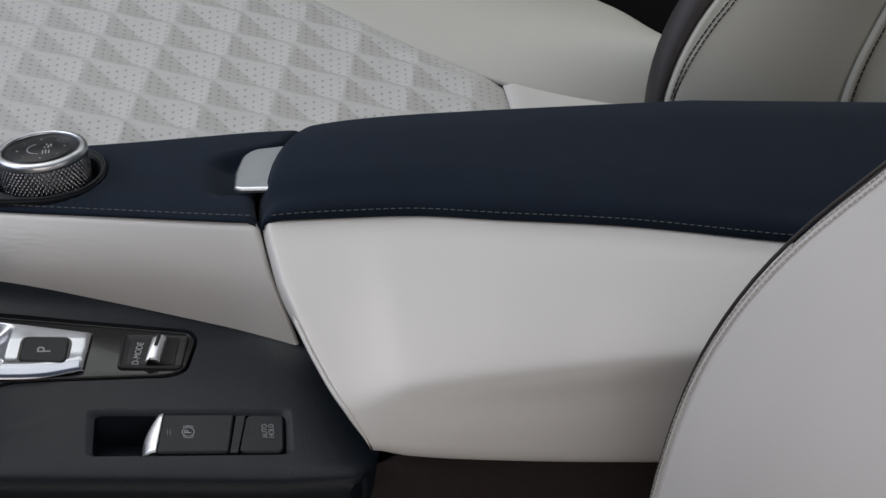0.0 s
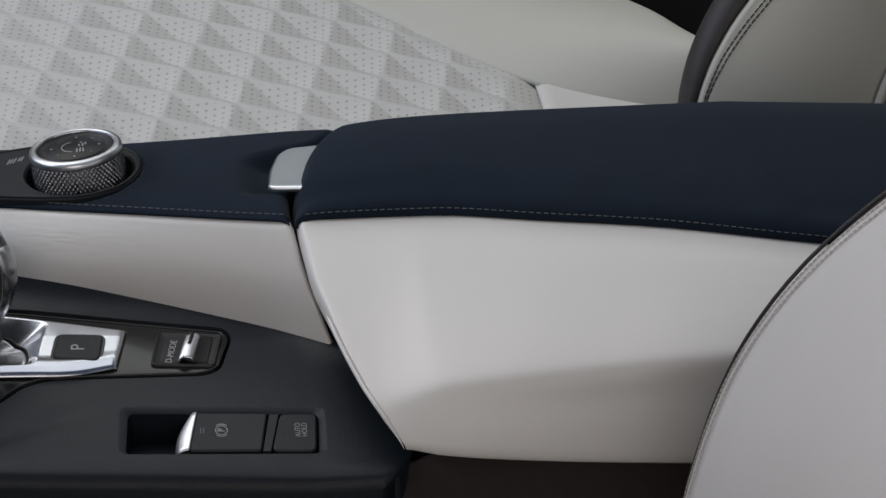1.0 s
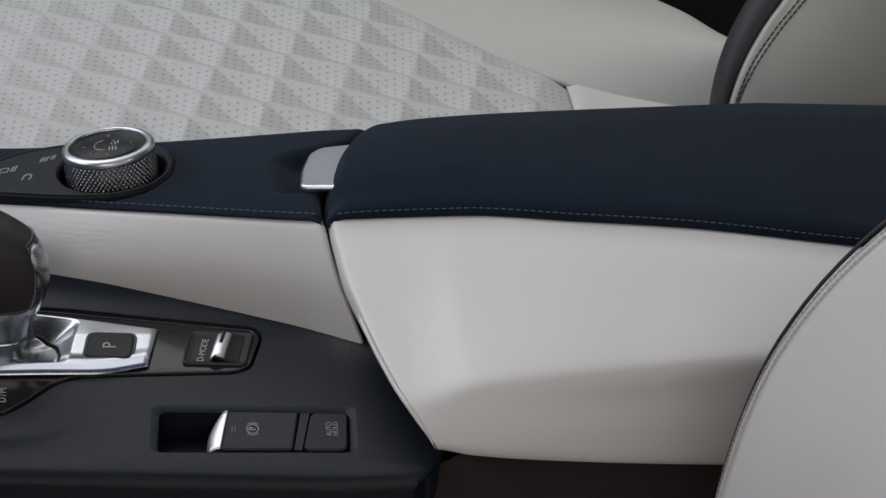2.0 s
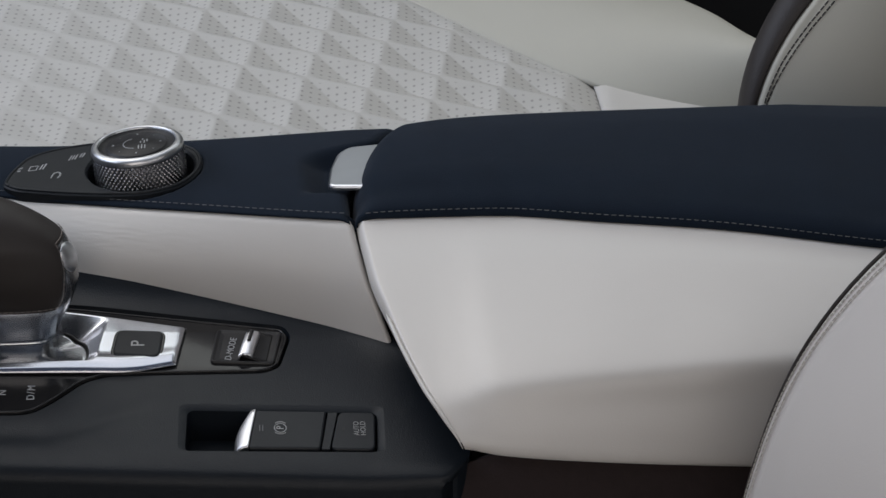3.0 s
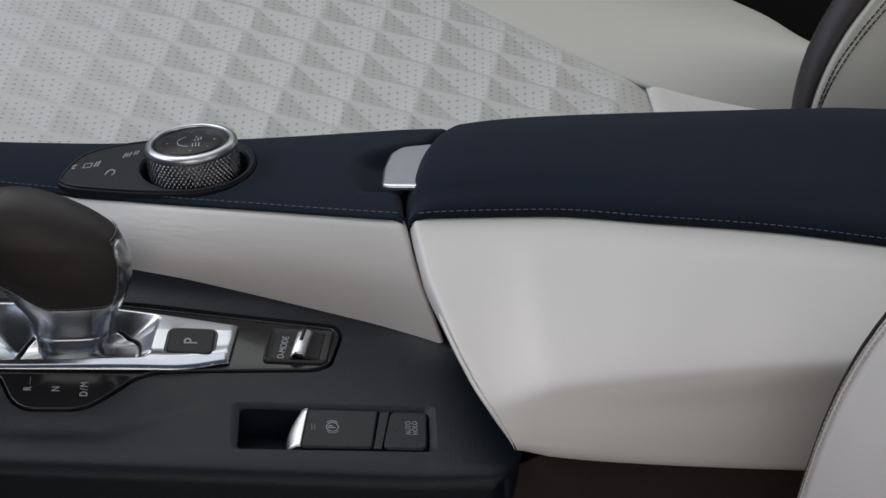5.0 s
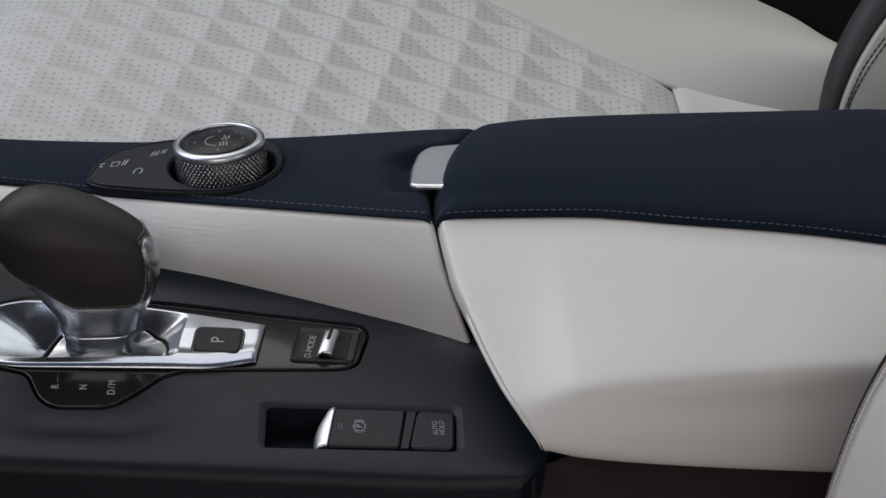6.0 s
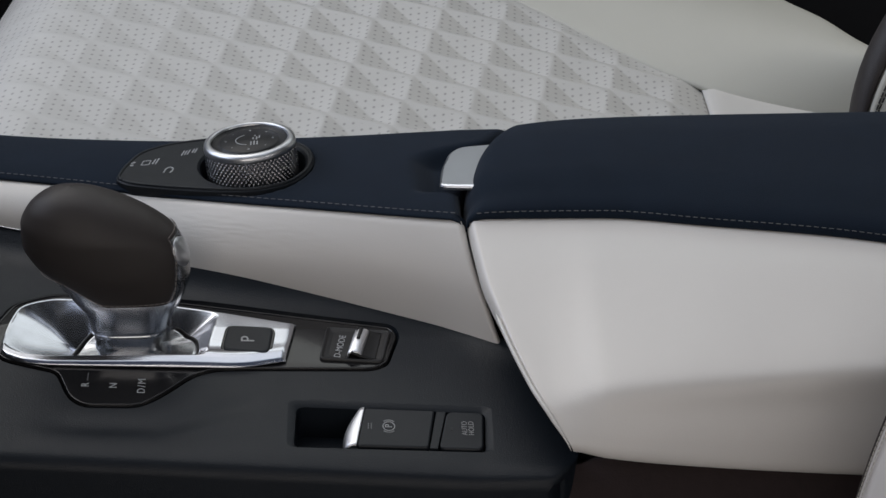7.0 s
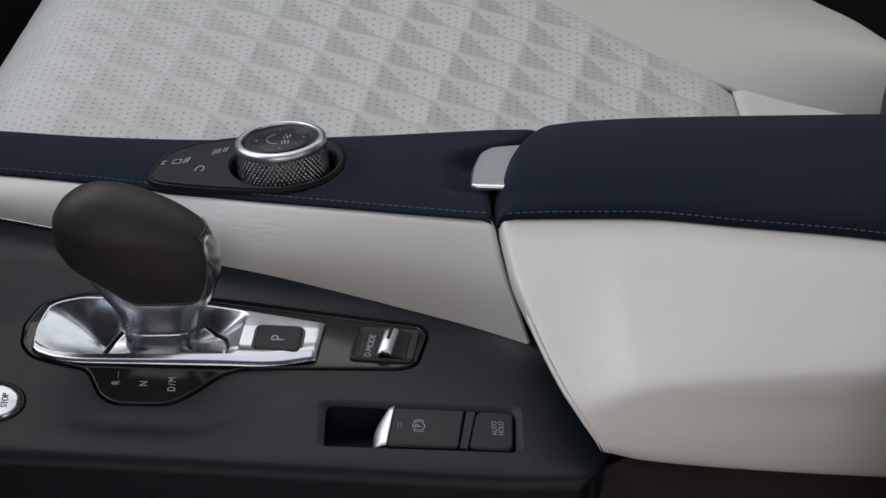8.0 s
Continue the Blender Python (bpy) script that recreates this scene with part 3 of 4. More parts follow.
knob = link_mesh("knob", sheet(knurl, 80, 600, ring=True), knurl_steel, dial_unit, "diamond-knurled steel grip")
part("ring", lathe([(0.0196, 0.0115), (0.0204, 0.0122), (0.0206, 0.0134), (0.0203, 0.0148), (0.0192, 0.0157), (0.0178, 0.0160), (0.0172, 0.0156), (0.0170, 0.0140)], DM, 96), satin_rim, knob, "bright silver rim", smooth=True)
part("dial_face", lathe([(0.0, 0.0150), (0.0131, 0.0150), (0.0135, 0.0146), (0.0140, 0.0138), (0.0162, 0.0138), (0.0172, 0.0150)], DM, 96), black_satin, knob, "black touch face with grey marks", smooth=True)
for k in range(8):
    a = k * math.pi / 4
    bm = bmesh.new()
    bmesh.ops.create_circle(bm, cap_ends=True, radius=0.0005 if k % 2 == 0 else 0.0003, segments=10, matrix=DM @ Matrix.Translation((0.0105 * math.cos(a), 0.0105 * math.sin(a), 0.0152)))
    part("mark", bm, ink, knob)
bm = tube([DM @ Vector((0.0055 * math.cos(a) - 0.0005, 0.0055 * math.sin(a), 0.0152)) for a in np.linspace(1.9, 4.6, 18)], 0.00022, 6)
part("arrow_mark", bm, ink, knob)
for x0, y0, y1 in ((0.0006, -0.0060, -0.0022), (0.0020, -0.0060, -0.0016), (0.0034, -0.0060, -0.0022), (0.0014, 0.0004, 0.0022), (0.0030, 0.0000, 0.0030), (0.0042, 0.0012, 0.0040), (0.0022, 0.0036, 0.0050)):
    bm = slab([(x0, y0), (x0 + 0.00055, y0), (x0 + 0.00055, y1), (x0, y1)], lambda x, y: 0.0151, 0, 0.0001, 0.00002)
    bm.transform(DM)
    part("print_bar", bm, ink, knob)


def print_bar(cx, cy, w, h, ground, parent, lean=0.0):
    c, s = math.cos(lean), math.sin(lean)
    pts = [(cx + c * dx - s * dy, cy + s * dx + c * dy) for dx, dy in ((-w / 2, -h / 2), (w / 2, -h / 2), (w / 2, h / 2), (-w / 2, h / 2))]
    return part("print_bar", slab(pts, ground, 0.0, 0.0001, 0.00002), ink, parent)


plate_top = lambda x, y: plate_ground(x, y) + 0.0013
for dx, dy, h in ((0.0, 0.0, 0.0050), (0.0013, 0.0004, 0.0044), (0.0026, 0.0008, 0.0050), (0.0046, 0.0020, 0.0040), (0.0058, 0.0022, 0.0046)):
    print_bar(-0.1248 + dx, 0.0732 + dy, 0.0005, h, plate_top, dial_unit, -0.25)
for dx, dy, w, h, lean in ((-0.0040, 0.0010, 0.0022, 0.0008, 0.5), (-0.0046, -0.0016, 0.0014, 0.0012, 0.0), (0.0, 0.0, 0.0004, 0.0042, -0.2), (0.0034, 0.0004, 0.0004, 0.0042, -0.2), (0.0019, 0.0022, 0.0034, 0.0005, 0.1), (0.0015, -0.0018, 0.0034, 0.0005, 0.1),
                           (0.0052, 0.0010, 0.0006, 0.0052, -0.25), (0.0066, 0.0014, 0.0006, 0.0058, -0.25)):
    print_bar(-0.1425 + dx, 0.0650 + dy, w, h, plate_top, dial_unit, lean)
hook = [spline([(-0.1324, 0.0541), (-0.1314, 0.0578), (-0.1297, 0.0592), (-0.1283, 0.0578), (-0.1286, 0.0554), (-0.1296, 0.0538)])(u) for u in np.linspace(0, 1, 16)]
part("return_mark", tube([(x, y, plate_top(x, y) + 0.0001) for x, y in hook], 0.00036, 6), ink, dial_unit)

# ---- shift plate ----
shifter = thing("shift_plate", (-0.14, -0.02, 0.36), "satin silver shift plate in a piano black surround", "shift plate")
silver_far = curve([-0.1970, -0.1961, -0.1942, -0.1917, -0.1876, -0.1826, -0.1756, -0.150, -0.1221, -0.0738], [-0.0345, -0.0285, -0.0167, -0.0072, -0.0032, -0.0008, 0.0010, 0.0010, -0.0035, -0.0148])
silver_near = curve([-0.1970, -0.1960, -0.1945, -0.1925, -0.1855, -0.1737, -0.150, -0.1036, -0.0738], [-0.0365, -0.0392, -0.0412, -0.0426, -0.0455, -0.0466, -0.0466, -0.0462, -0.0405])


def silver_z(x, y):
    """The bezel's height, with the bowl round the lever: a flat slope in front meets a far wall in a crease."""
    f, n = silver_far(x), silver_near(x)
    walls = (0.45 * (x + 0.1945 - 0.12 * (y + 0.02)), 0.62 * (f - 0.0022 - y), 1.3 * (y - n - 0.0046), 0.60 * (-0.1085 + 0.15 * (y + 0.02) - x))
    soft = 0.0009
    depth = -soft * math.log(sum(math.exp(-min(w, 0.06) / soft) for w in (*walls, 0.0185)))
    return deck(x, y) + 0.0026 + 0.06 * max(0, y + 0.02) - max(depth, 0.0)


def silver_point(u, v):
    x = -0.1969 + 0.1229 * u ** 1.5
    f, n = silver_far(x), silver_near(x)
    y = n + (f - n) * v
    if u > 0.9:
        x -= 0.0040 * (1 - v) * (u - 0.9) / 0.1
    z = silver_z(x, y)
    z += 0.0020 * math.exp(-((y - n - 0.006) / 0.0045) ** 2) * math.exp(-((x + 0.122) / 0.038) ** 2)
    e = min(v * (f - n), (1 - v) * (f - n), x + 0.1970, (1 - u) * 0.11)
    if e < 0.0018:
        z -= 0.0014 * (1 - e / 0.0018) ** 2
    return x, y, z


BOWL = [(x, silver_far(x) - 0.003) for x in np.linspace(-0.1935, -0.080, 24)] + [(x, silver_near(x) + 0.003) for x in np.linspace(-0.080, -0.1935, 24)]
part("surround", plate_with_hole(inset(SURROUND, 0.0008), BOWL, deck, -0.014, 0.0003, 0.0008), black_gloss, shifter, "piano black surround with gear marks")
lip = inset(SURROUND, 0.0012)
part("surround_edge", tube([(x, y, deck(x, y) + 0.0003) for x, y in lip + lip[:1]], 0.0006, 8), black_gloss, shifter, "rounded gloss edge of the surround", smooth=True)
thick(link_mesh("bezel", sheet(silver_point, 260, 150), silver, shifter, "satin silver bezel with a deep bowl"), 0.002)


RING = (-0.1420, -0.0310, 0.0272, 0.0228)


def ring_point(a, r=1.0):
    x, y = RING[0] + RING[2] * r * math.cos(a), max(RING[1] + RING[3] * r * math.sin(a), -0.037)
    return x, y, min(silver_z(x, y), 0.3775)


def seal_point(u, v):
    x, y, z = ring_point(2 * math.pi * v, 0.98)
    k = 0.02 + 0.98 * u
    return RING[0] + (x - RING[0]) * k, -0.024 + (y + 0.024) * k, z + 0.0003 + (0.3750 - z) * (1 - k * k)


thick(link_mesh("seal_disc", sheet(seal_point, 14, 64, ring=True), smoked, shifter, "polished disc round the foot of the lever"), 0.002)
slot_ring = [Vector(ring_point(a)) + Vector((0, 0, 0.0001)) for a in np.linspace(-0.25, math.pi + 0.25, 60)]
part("slot_ring", tube(slot_ring, 0.0008, 8), black_satin, shifter, "black gap round the disc", smooth=True)

TURN_TEXT = Matrix.Rotation(radians(90), 4, "Z")
SLOPE = Matrix.Rotation(math.atan(0.13), 4, "X") @ Matrix.Rotation(math.atan(0.05), 4, "Y")
p_out = rounded([(-0.1028, -0.0200), (-0.0832, -0.0210), (-0.0850, -0.0385), (-0.1048, -0.0368)], 0.0034)
park = part("park_button", slab(p_out, lambda x, y: deck(x, y) + 0.0022, -0.002, 0.0018, 0.0009), button_grey, shifter, "dark park button")
part("button_gap", slab(inset(p_out, -0.0009), lambda x, y: deck(x, y) + 0.0022, -0.002, 0.0011, 0.0003), black_gloss, park)
lettering("letter", "P", (-0.0938, -0.0298, deck(-0.0938, -0.0298) + 0.0041), 0.0082, SLOPE @ TURN_TEXT, ink, park)
for text, x in (("R", -0.1600), ("N", -0.1486), ("D/M", -0.1370)):
    y = -0.0580
    lettering("letter", text, (x, y, deck(x, y) + 0.0006), 0.0046, SLOPE @ TURN_TEXT, ink, shifter, spacing=1.3)
mark = slab([(-0.1596, -0.0500), (-0.1593, -0.0500), (-0.1593, -0.0548), (-0.1596, -0.0548)], deck, 0.0003, 0.0005, 0.00002)
part("index_line", mark, thread_light, shifter)

# ---- shift lever ----
lever = thing("shift_lever", (-0.145, -0.020, 0.366), "dark brown leather shift lever with smoked chrome neck", "gear lever")
lev_l = curve([0.360, 0.368, 0.378, 0.389, 0.400, 0.408, 0.416, 0.424, 0.432, 0.438, 0.443, 0.4462, 0.4475], [-0.1608, -0.1608, -0.1605, -0.1614, -0.1688, -0.1758, -0.1825, -0.1862, -0.1862, -0.1835, -0.1785, -0.1725, -0.1665])
lev_r = curve([0.360, 0.368, 0.378, 0.389, 0.400, 0.408, 0.416, 0.424, 0.432, 0.438, 0.443, 0.4462, 0.4475], [-0.1296, -0.1296, -0.1294, -0.1258, -0.1200, -0.1176, -0.1180, -0.1208, -0.1292, -0.1388, -0.1498, -0.1592, -0.1650])
lev_d = curve([0.360, 0.384, 0.400, 0.415, 0.428, 0.437, 0.443, 0.4462, 0.4475], [0.0118, 0.0120, 0.0158, 0.0190, 0.0185, 0.0150, 0.0105, 0.0055, 0.0008])
LEV_Y = -0.0165


def lever_point(z, a, grow=0.0):
    l, r, d = lev_l(z), lev_r(z), lev_d(z)
    c, s = math.cos(a), math.sin(a)
    k = 0.55 + 0.30 * soft_step(0.388, 0.412, z)
    cx = math.copysign(abs(c) ** k, c)
    sy = math.copysign(abs(s) ** k, s)
    return (l + r) / 2 + ((r - l) / 2 + grow) * cx, LEV_Y + (d + grow) * sy, z + grow * soft_step(0.425, 0.4475, z)


def leather_low(a):
    """Height of the leather's hem round the lever; angle 0 faces the rear."""
    d = math.degrees(a) % 360
    back = min(d, 360 - d)
    return 0.3990 + 0.0275 * (1 - soft_step(22, 52, back)) + 0.0110 * soft_step(100, 138, back)


def grip(u, v):
    a = 2 * math.pi * v
    z0 = leather_low(a)
    z = z0 + (0.4475 - z0) * (1 - (1 - u) ** 1.7)
    if u == 1:
        return -0.1655, LEV_Y, 0.4486
    return lever_point(z, a, 0.0006 * soft_step(0, 0.06, u))


def neck(u, v):
    a = 2 * math.pi * v
    z = 0.364 + (leather_low(a) + 0.002 - 0.364) * u
    x, y, zz = lever_point(z, a)
    waist = 1 - soft_step(0.3815, 0.3822, z) + 0.35 * math.exp(-((z - 0.3832) / 0.0007) ** 2)
    return x + 0.0011 * waist * max(-1, min(1, (-0.145 - x) / 0.006)), y + 0.0011 * waist * max(-1, min(1, (LEV_Y - y) / 0.006)), zz


link_mesh("grip", sheet(grip, 60, 128, ring=True), brown, lever, "dark brown leather grip")
link_mesh("neck", sheet(neck, 140, 128, ring=True), smoked, lever, "smoked chrome neck and thumb release")
hem = lambda u: lever_point(leather_low(2 * math.pi * u) + 0.0016, 2 * math.pi * u, 0.0011)
stitches("hem_stitching", spline([hem(k / 180) for k in range(181)]), 0.19, 0.0021, thread_hem, lever, r=0.00022, fill=0.75, label="grey stitching round the leather hem")


def thumb_point(u, v):
    c, s = u * math.cos(2 * math.pi * v), u * math.sin(2 * math.pi * v)
    return lever_point(0.4196 + 0.0064 * s, radians(-13 + 19 * c), 0.0013 * math.sqrt(max(0, 1 - u * u)) - 0.0002)


thick(link_mesh("thumb_release", sheet(thumb_point, 14, 40, ring=True), satin_rim, lever, "pale silver thumb release"), 0.001)
collar = lathe([(0.0165, 0.0), (0.0178, 0.0004), (0.0178, 0.0040), (0.0168, 0.0046)], Matrix.Translation((-0.1450, LEV_Y, 0.3675)) @ Matrix.Diagonal((1, 0.84, 1, 1)))
part("collar", collar, smoked, lever, "smoked collar at the foot", smooth=True)

# ---- drive mode switch ----
mode = thing("drive_mode_switch", (-0.048, -0.028, 0.37), "black drive mode rocker switch with a bright chrome bar", "switch")
part("housing", slab(rounded([(-0.0610, -0.0150), (-0.0335, -0.0172), (-0.0372, -0.0395), (-0.0642, -0.0382)], 0.0025), deck, 0.0, 0.0016, 0.0007, dish=0.0008), black_satin, mode)


def rocker(u, v):
    x = -0.0475 + 0.0100 * u - 0.0030 * (1 - v)
    y = -0.0375 + 0.0185 * v
    return x, y, deck(x, y) + 0.0010 + 0.0032 * (1 - u) ** 1.5


thick(link_mesh("rocker", sheet(rocker, 20, 10), black_satin, mode), 0.001)


def bar(u, v):
    a = math.pi * u
    x = -0.0458 - 0.0031 * math.cos(a) - 0.0036 * (1 - v)
    y = -0.0370 + 0.0165 * v
    return x, y, deck(x, y) + 0.0010 + 0.0040 * max(0, math.sin(a)) ** 0.45 * (0.75 + 0.25 * math.sin(math.pi * v))


chrome_bar = thick(link_mesh("chrome_bar", sheet(bar, 16, 12), tip_silver, mode, "bright chrome bar"), 0.0006)
slot = [(-0.0458 - 0.0036 * (1 - v), -0.0370 + 0.0165 * v, deck(-0.047, -0.0370 + 0.0165 * v) + 0.0049) for v in np.linspace(0.48, 0.93, 8)]
part("slot", tube(slot, 0.0008, 8), black_satin, chrome_bar, "dark slot in the bar", smooth=True)
lettering("letter", "D-MODE", (-0.0552, -0.0290, deck(-0.0552, -0.0290) + 0.00105), 0.0040, SLOPE @ Matrix.Rotation(radians(80), 4, "Z"), ink, mode)

# ---- parking brake and hold buttons ----
brake = thing("parking_brake_switch", (-0.035, -0.081, 0.355), "dark grey parking brake lever with silver tip in a deep well", "switch")


part("lever_body", slab(rounded([(-0.0456, -0.0688), (-0.0168, -0.0695), (-0.0200, -0.0928), (-0.0490, -0.0925)], 0.0014), deck, -0.014, 0.0004, 0.0007), button_grey, brake)


def tip(u, v):
    y = -0.0925 + 0.0237 * v
    x = -0.0490 + 0.0034 * v - (0.0056 - 0.0021 * v ** 2 + 0.0014 * math.sin(math.pi * v)) * math.sin(u * math.pi / 2)
    return x, y, deck(x, y) + 0.0008 - 0.0050 * (1 - math.cos(u * math.pi / 2))


thick(link_mesh("lever_tip", sheet(tip, 16, 12), tip_silver, brake, "bright silver lever tip"), 0.001)
hold = thing("hold_button", (-0.006, -0.081, 0.355), "dark grey auto hold button beside the brake lever", "button")
part("button", slab(rounded([(-0.0117, -0.0693), (0.0033, -0.0697), (0.0021, -0.0930), (-0.0158, -0.0926)], 0.0030), deck, -0.014, 0.0000, 0.0007), button_grey, hold)
part("spacer", slab([(-0.0161, -0.0694), (-0.0121, -0.0694), (-0.0162, -0.0926), (-0.0196, -0.0926)], deck, -0.014, -0.0003, 0.0003), button_grey, hold)
flat = lambda x, y, h: (x, y, deck(x, y) + h)
lettering("letter", "AUTO\nHOLD", flat(-0.0035, -0.0800, 0.0001), 0.0032, SLOPE @ TURN_TEXT, ink_dim, hold)
lettering("letter", "P", flat(-0.0358, -0.0803, 0.0006), 0.0042, SLOPE @ TURN_TEXT, ink, brake)
part("ring_mark", tube([flat(-0.0358 + 0.0024 * math.cos(a), -0.0803 + 0.0028 * math.sin(a), 0.0005) for a in np.linspace(0, 2 * math.pi, 30)], 0.00022, 5), ink, brake)
for sgn in (0, math.pi):
    part("arc_mark", tube([flat(-0.0358 + 0.0033 * math.cos(a), -0.0803 + 0.0038 * math.sin(a), 0.0005) for a in np.linspace(sgn + math.pi / 2 - 0.7, sgn + math.pi / 2 + 0.7, 10)], 0.00022, 5), ink, brake)
for k in range(2):
    part("ridge", slab([(-0.0443 + 0.0012 * k, -0.0785), (-0.0439 + 0.0012 * k, -0.0785), (-0.0440 + 0.0012 * k, -0.0822), (-0.0444 + 0.0012 * k, -0.0822)], deck, 0.0003, 0.0006, 0.00005), thread_light, brake)
part("lamp", slab([(-0.0105, -0.0795), (-0.0098, -0.0795), (-0.0099, -0.0815), (-0.0106, -0.0815)], deck, -0.0002, 0.0002, 0.00005), black_satin, hold)

# ---- start button ----
start = thing("start_button", (START[0], START[1], 0.37), "round silver start stop push button in a dark ring", "button")
SM = Matrix.Translation((START[0], START[1], deck(*START))) @ SLOPE
part("button_ring", lathe([(0.0114, -0.004), (0.0118, 0.0004), (0.0126, 0.0006), (0.0128, -0.002)], SM), black_satin, start, smooth=True)
part("button_face", lathe([(0.0, 0.0009), (0.0095, 0.0010), (0.0108, 0.0007), (0.0114, -0.0004), (0.0114, -0.004)], SM), silver, start, "brushed silver face", smooth=True)
lettering("letter", "STOP", SM @ Vector((0.0050, 0, 0.0011)), 0.0038, SLOPE @ TURN_TEXT, thread_light, start)

# ---- driver's seat backrest ----
driver = thing("driver_seat", (0.25, -0.38, 0.0), "cream leather driver seat backrest with stitched bolster edge and dark piping", "car seat")
drv_x = curve([0.20, 0.30, 0.383, 0.4058, 0.4264, 0.4465, 0.467, 0.489, 0.52, 0.58, 0.75], [0.128, 0.128, 0.1354, 0.1398, 0.1453, 0.1529, 0.1644, 0.1818, 0.2162, 0.285, 0.42])


def driver_point(u, v):
    z = 0.20 + 0.5 * u
    y = -0.17 - 0.42 * v
    roll = 0.0035 * (1 - soft_step(0, 0.018, v)) ** 2
    x = drv_x(z) + roll + 0.035 * soft_step(0.1, 0.6, v)
    x += 0.0012 * math.exp(-((v - 0.028) / 0.006) ** 2)
    return x, y, z


thick(link_mesh("bolster", sheet(driver_point, 120, 160), cream_driver, driver, "cream leather bolster face"), 0.006)
edge_line = [(drv_x(z) + 0.0024, -0.1682, z) for z in np.linspace(0.22, 0.66, 60)]
part("edge_trim", tube(edge_line, 0.0008, 10), seat_dark, driver, "dark trim along the bolster edge", smooth=True)
for v0 in (0.013, 0.021):
    run = [Vector(driver_point(u, v0)) + Vector((-0.0004, 0, 0.0003)) for u in np.linspace(0.06, 0.92, 60)]
    stitches("bolster_stitching", spline(run), 0.52, 0.0023, thread_cream, driver, fill=0.75, r=0.00032, label="beige double stitching")


def driver_back(u, v):
    z = 0.20 + 0.5 * u
    return drv_x(z) + 0.012 + 0.16 * v, -0.164 + 0.004 * math.sin(math.pi * v), z


thick(link_mesh("side_panel", sheet(driver_back, 60, 12), seat_dark, driver, "dark inner side panel"), 0.004)
cushion = bmesh.new()
bmesh.ops.create_cube(cushion, size=1, matrix=Matrix.LocRotScale((0.25, -0.38, 0.10), None, (0.30, 0.40, 0.20)))
bmesh.ops.bevel(cushion, geom=cushion.edges[:], offset=0.03, segments=4, affect="EDGES")
part("seat_base", cushion, seat_dark, driver, "dark seat base", smooth=True)
# unseen cushion, added to bounce warm light under the armrest
pad = bmesh.new()
bmesh.ops.create_cube(pad, size=1, matrix=Matrix.LocRotScale((-0.06, -0.385, 0.27), None, (0.46, 0.45, 0.12)))
bmesh.ops.bevel(pad, geom=pad.edges[:], offset=0.035, segments=5, affect="EDGES")
part("bounce_cushion", pad, cream_driver, driver, "unseen cream seat cushion that bounces light to the console", smooth=True)

# ---- passenger seat ----
seat = thing("passenger_seat", (0.0, 0.40, 0.0), "cream leather passenger seat with quilted perforated cushion and plain bolsters", "car seat")


def cushion_z(x, y):
    over = max(0, -0.214 + 0.12 * max(0, y - 0.28) - x)
    return 0.338 - 0.12 * x - 10.8 * over ** 2


wing_y = curve([-0.30, -0.05, 0.05, 0.154, 0.19, 0.226, 0.30], [0.80, 0.565, 0.46, 0.352, 0.336, 0.3284, 0.322])


def quilt_height(x, y):
    """Slanted cells, each folded down to its diagonal in flat facets."""
    x, y = x - Q0.x, y - Q0.y
    m, n = (x * QB.y - y * QB.x) / QD, (QA.x * y - QA.y * x) / QD
    m, n = m - math.floor(m), n - math.floor(n)
    a, b = (m / 0.6, (1 - n) / 0.4) if m < n else ((1 - m) / 0.4, n / 0.6)
    k = 0.26
    dip = -k * math.log(math.exp(-a / k) + math.exp(-b / k))
    return 1 - max(dip, 0.0)


def quilt_point(u, v):
    x = -0.30 + 0.4532 * u
    far = min(wing_y(x), 0.62) + 0.007
    y = 0.11 + (far - 0.11) * v
    q = quilt_height(x, y)
    e = min((far - y), 0.1525 - x)
    z = cushion_z(x, y) + 0.0054 * (0.42 + 0.58 * soft_step(-0.20, -0.04, x)) * (q - 0.4) * soft_step(0.0, 0.035, e)
    if e < 0.012:
        z -= 0.0010 * (1 - e / 0.012) ** 2
    if x > 0.1365:
        z -= 0.0035 * ((x - 0.1365) / 0.016) ** 2
    return x, y, z


thick(link_mesh("quilted_cushion", sheet(quilt_point, 380, 360), quilt_mat, seat, "diamond-quilted perforated cream leather cushion"), 0.006)


def rear_panel_point(u, v):
    x = 0.1518 + 0.13 * u
    y = 0.11 + (wing_y(x) + 0.012 - 0.11) * v
    z = cushion_z(x, y) + 0.0012 - 0.0030 * max(0, 1 - u / 0.06) ** 2 - 0.0030 * max(0, 1 - (1 - v) / 0.04) ** 2
    return x, y, z


thick(link_mesh("rear_panel", sheet(rear_panel_point, 40, 40), cream, seat, "plain cream leather strip at the back of the cushion"), 0.005)

wing_s = spline([(-0.10, 0.62, 0.340), (-0.05, 0.565, 0.338), (0.05, 0.46, 0.3315), (0.154, 0.352, 0.3195), (0.19, 0.336, 0.3150), (0.226, 0.3284, 0.311), (0.30, 0.322, 0.303)])
wing_f = spline([(0.02, 0.78, 0.350), (0.08, 0.66, 0.350), (0.150, 0.525, 0.348), (0.203, 0.421, 0.346), (0.2230, 0.384, 0.3475), (0.2400, 0.352, 0.3460), (0.30, 0.29, 0.340)])


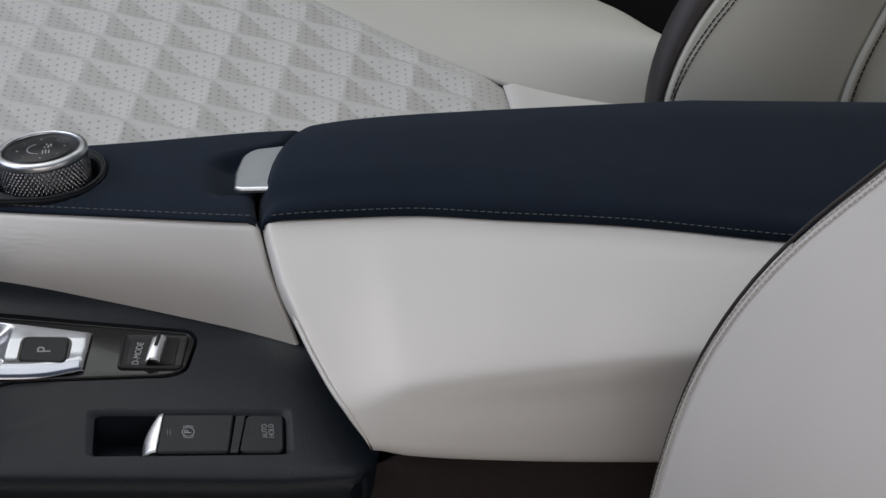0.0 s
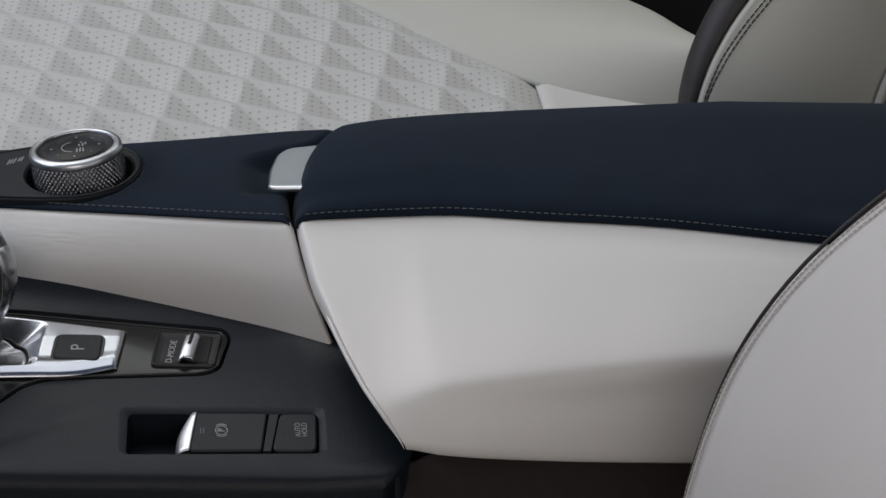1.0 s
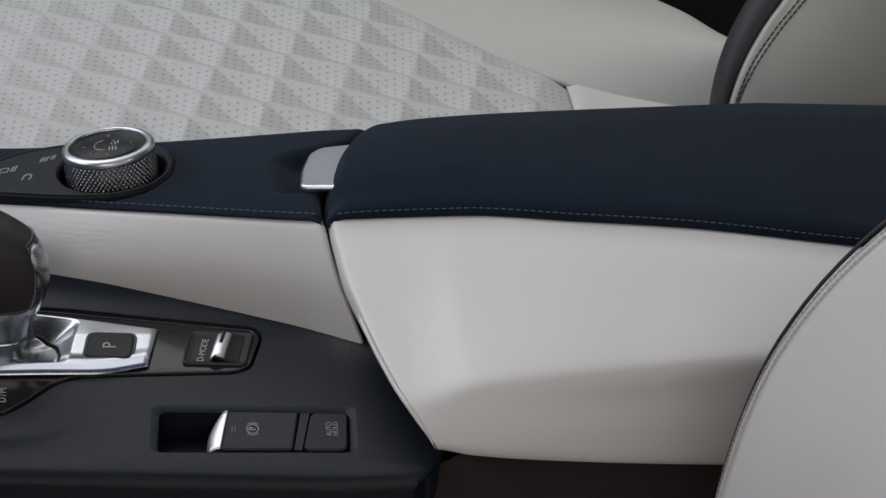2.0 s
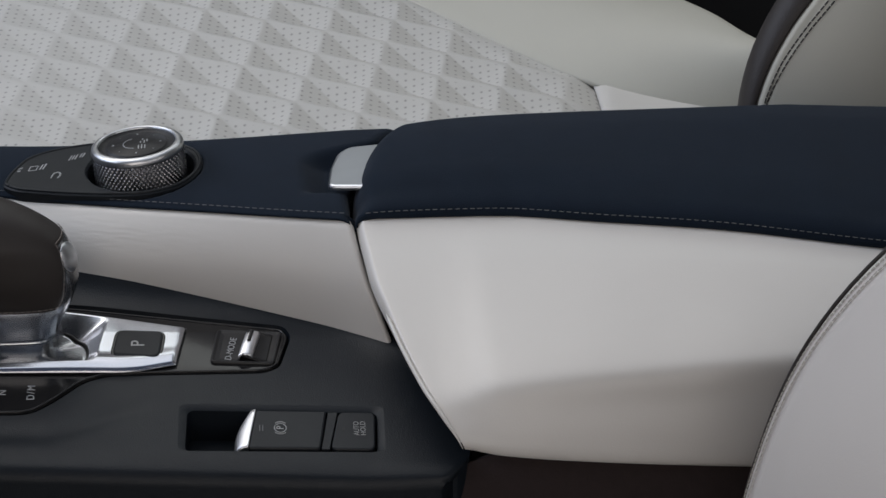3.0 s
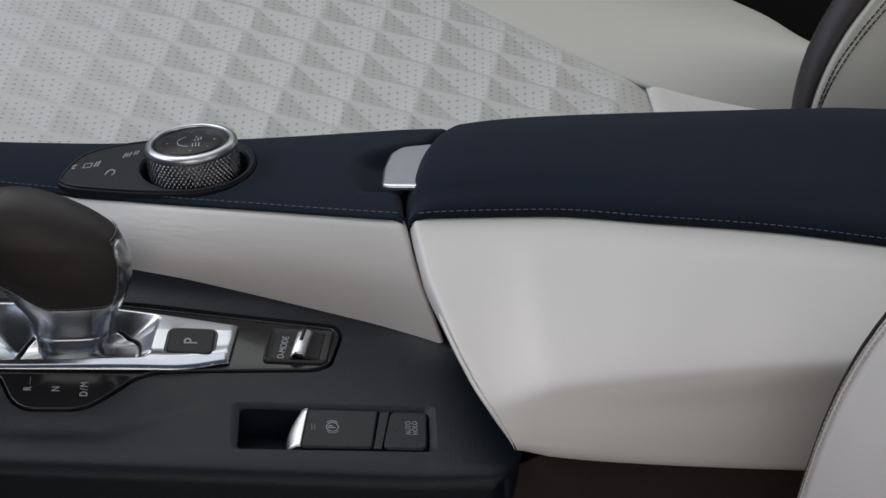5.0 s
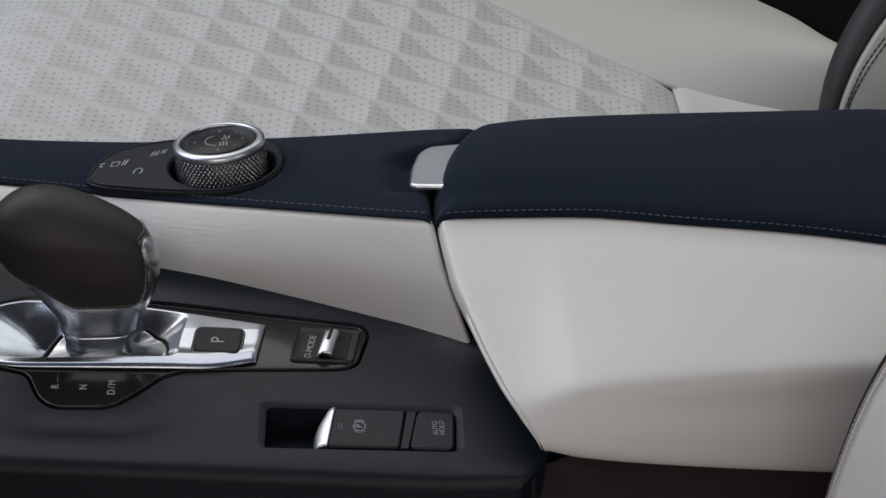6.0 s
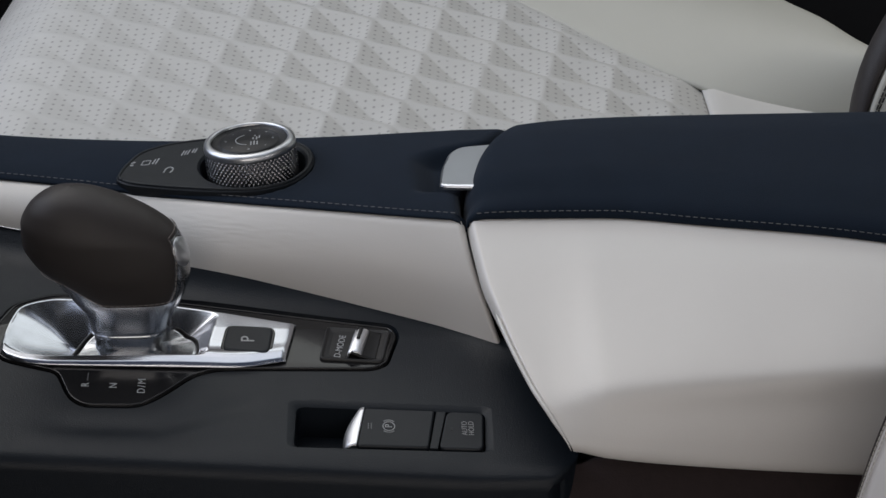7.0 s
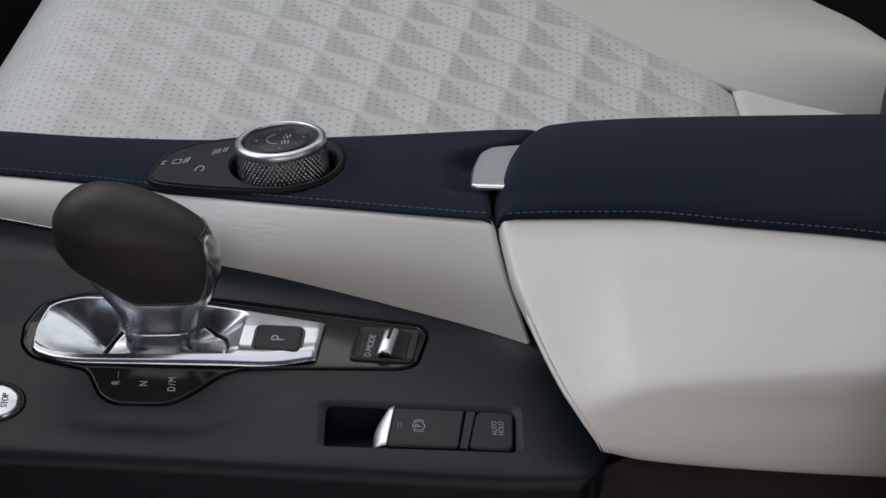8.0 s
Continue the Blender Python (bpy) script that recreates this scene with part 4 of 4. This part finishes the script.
def wing_point(u, v):
    s, f = Vector(wing_s(u)), Vector(wing_f(u))
    if v < 0.8:
        t = v / 0.8
        p = s.lerp(f, t)
        p.z += 0.0105 * math.sin(math.pi * t) - 0.0006 * max(0, 1 - t / 0.06) ** 2
        return tuple(p)
    t = (v - 0.8) / 0.2
    return f.x + 0.014 * math.sin(t * 1.57), f.y + 0.030 * math.sin(t * 1.57), f.z - 0.10 * t * t


thick(link_mesh("outer_bolster", sheet(wing_point, 80, 70), cream_seat, seat, "plain cream leather outer bolster"), 0.005)
seat_block = bmesh.new()
bmesh.ops.create_cube(seat_block, size=1, matrix=Matrix.LocRotScale((0.0, 0.36, 0.14), None, (0.44, 0.46, 0.28)))
part("seat_base", seat_block, seat_dark, seat, "dark seat base")

back_f = curve([0.22, 0.34, 0.3895, 0.4077, 0.4256, 0.4431, 0.50, 0.75], [0.1935, 0.1885, 0.1929, 0.1970, 0.2044, 0.2148, 0.254, 0.38])
back_c = curve([0.22, 0.34, 0.389, 0.407, 0.4276, 0.4421, 0.50, 0.75], [0.2010, 0.1978, 0.2049, 0.2107, 0.2218, 0.2326, 0.2745, 0.41])
back_p = curve([0.22, 0.34, 0.3843, 0.3996, 0.4293, 0.50, 0.75], [0.285, 0.2860, 0.2942, 0.2990, 0.3140, 0.358, 0.50])


def lean_y(z):
    """The backrest narrows upwards."""
    return 0.22 * (z - 0.42)


def band(u, v):
    z = 0.22 + 0.45 * u
    a, b = back_f(z), back_c(z)
    t = v
    a += 0.0060
    return a + (b - a) * (1 - math.cos(t * math.pi / 2)), 0.184 + lean_y(z) - 0.0125 * math.sin(t * math.pi / 2), z


def side_y(v):
    """The backrest side bulges to the console and is drawn in along its stitching."""
    return 0.1705 - 0.0080 * max(0, math.sin(math.pi * min(max(v, 0), 1))) ** 0.8 - 0.0035 * v + 0.003 * max(0, 1 - v / 0.03) ** 2 + 0.0008 * math.exp(-((v - 0.048) / 0.008) ** 2)


def side(u, v):
    z = 0.22 + 0.45 * u
    a, b = back_c(z), back_p(z)
    return a + (b - a) * v, side_y(v) + lean_y(z), z


def rear(u, v):
    z = 0.22 + 0.45 * u
    return back_p(z) + 0.002 + 0.14 * v, 0.1660 + lean_y(z) - 0.006 * math.sin(math.pi * v), z


thick(link_mesh("front_band", sheet(band, 60, 16), seat_dark, seat, "charcoal leather band on the backrest edge"), 0.004)
thick(link_mesh("backrest_side", sheet(side, 80, 60), cream_seat, seat, "cream leather backrest side with double dark stitching"), 0.004)
thick(link_mesh("backrest_rear", sheet(rear, 60, 20), cream_seat, seat, "cream leather rear piece of the backrest"), 0.004)
part("backrest_piping", tube([(back_p(z) + 0.0005, 0.1640 + lean_y(z), z) for z in np.linspace(0.24, 0.64, 50)], 0.0024, 10), cream_seat, seat, "raised cream piping", smooth=True)
welt = curve([0.24, 0.36, 0.389, 0.443, 0.50, 0.62], [0.0030, 0.0030, 0.0032, 0.0066, 0.0085, 0.0110])


def welt_way(z, further):
    x = back_c(z) + welt(z) * (1 + further)
    off = (x - back_c(z)) / (back_p(z) - back_c(z))
    return x, side_y(off) + lean_y(z) - 0.0002, z


for further in (0.0, 0.42):
    stitches("backrest_stitching", spline([welt_way(z, further) for z in np.linspace(0.26, 0.62, 60)]), 0.42, 0.0034, thread_dark, seat, r=0.00042, fill=0.82, label="dark double stitching")
stitches("piping_stitching", spline([(back_p(z) + 0.0042, 0.1648 + lean_y(z), z) for z in np.linspace(0.26, 0.62, 40)]), 0.42, 0.0036, thread_dark, seat, r=0.00045, fill=0.8, label="dark stitching beside the piping")


def filler(u, v):
    z = 0.22 + 0.45 * u
    return back_f(z) + 0.130, 0.196 + 0.40 * v, z


thick(link_mesh("backrest_front", sheet(filler, 40, 12), cream_seat, seat, "cream leather backrest front"), 0.01)
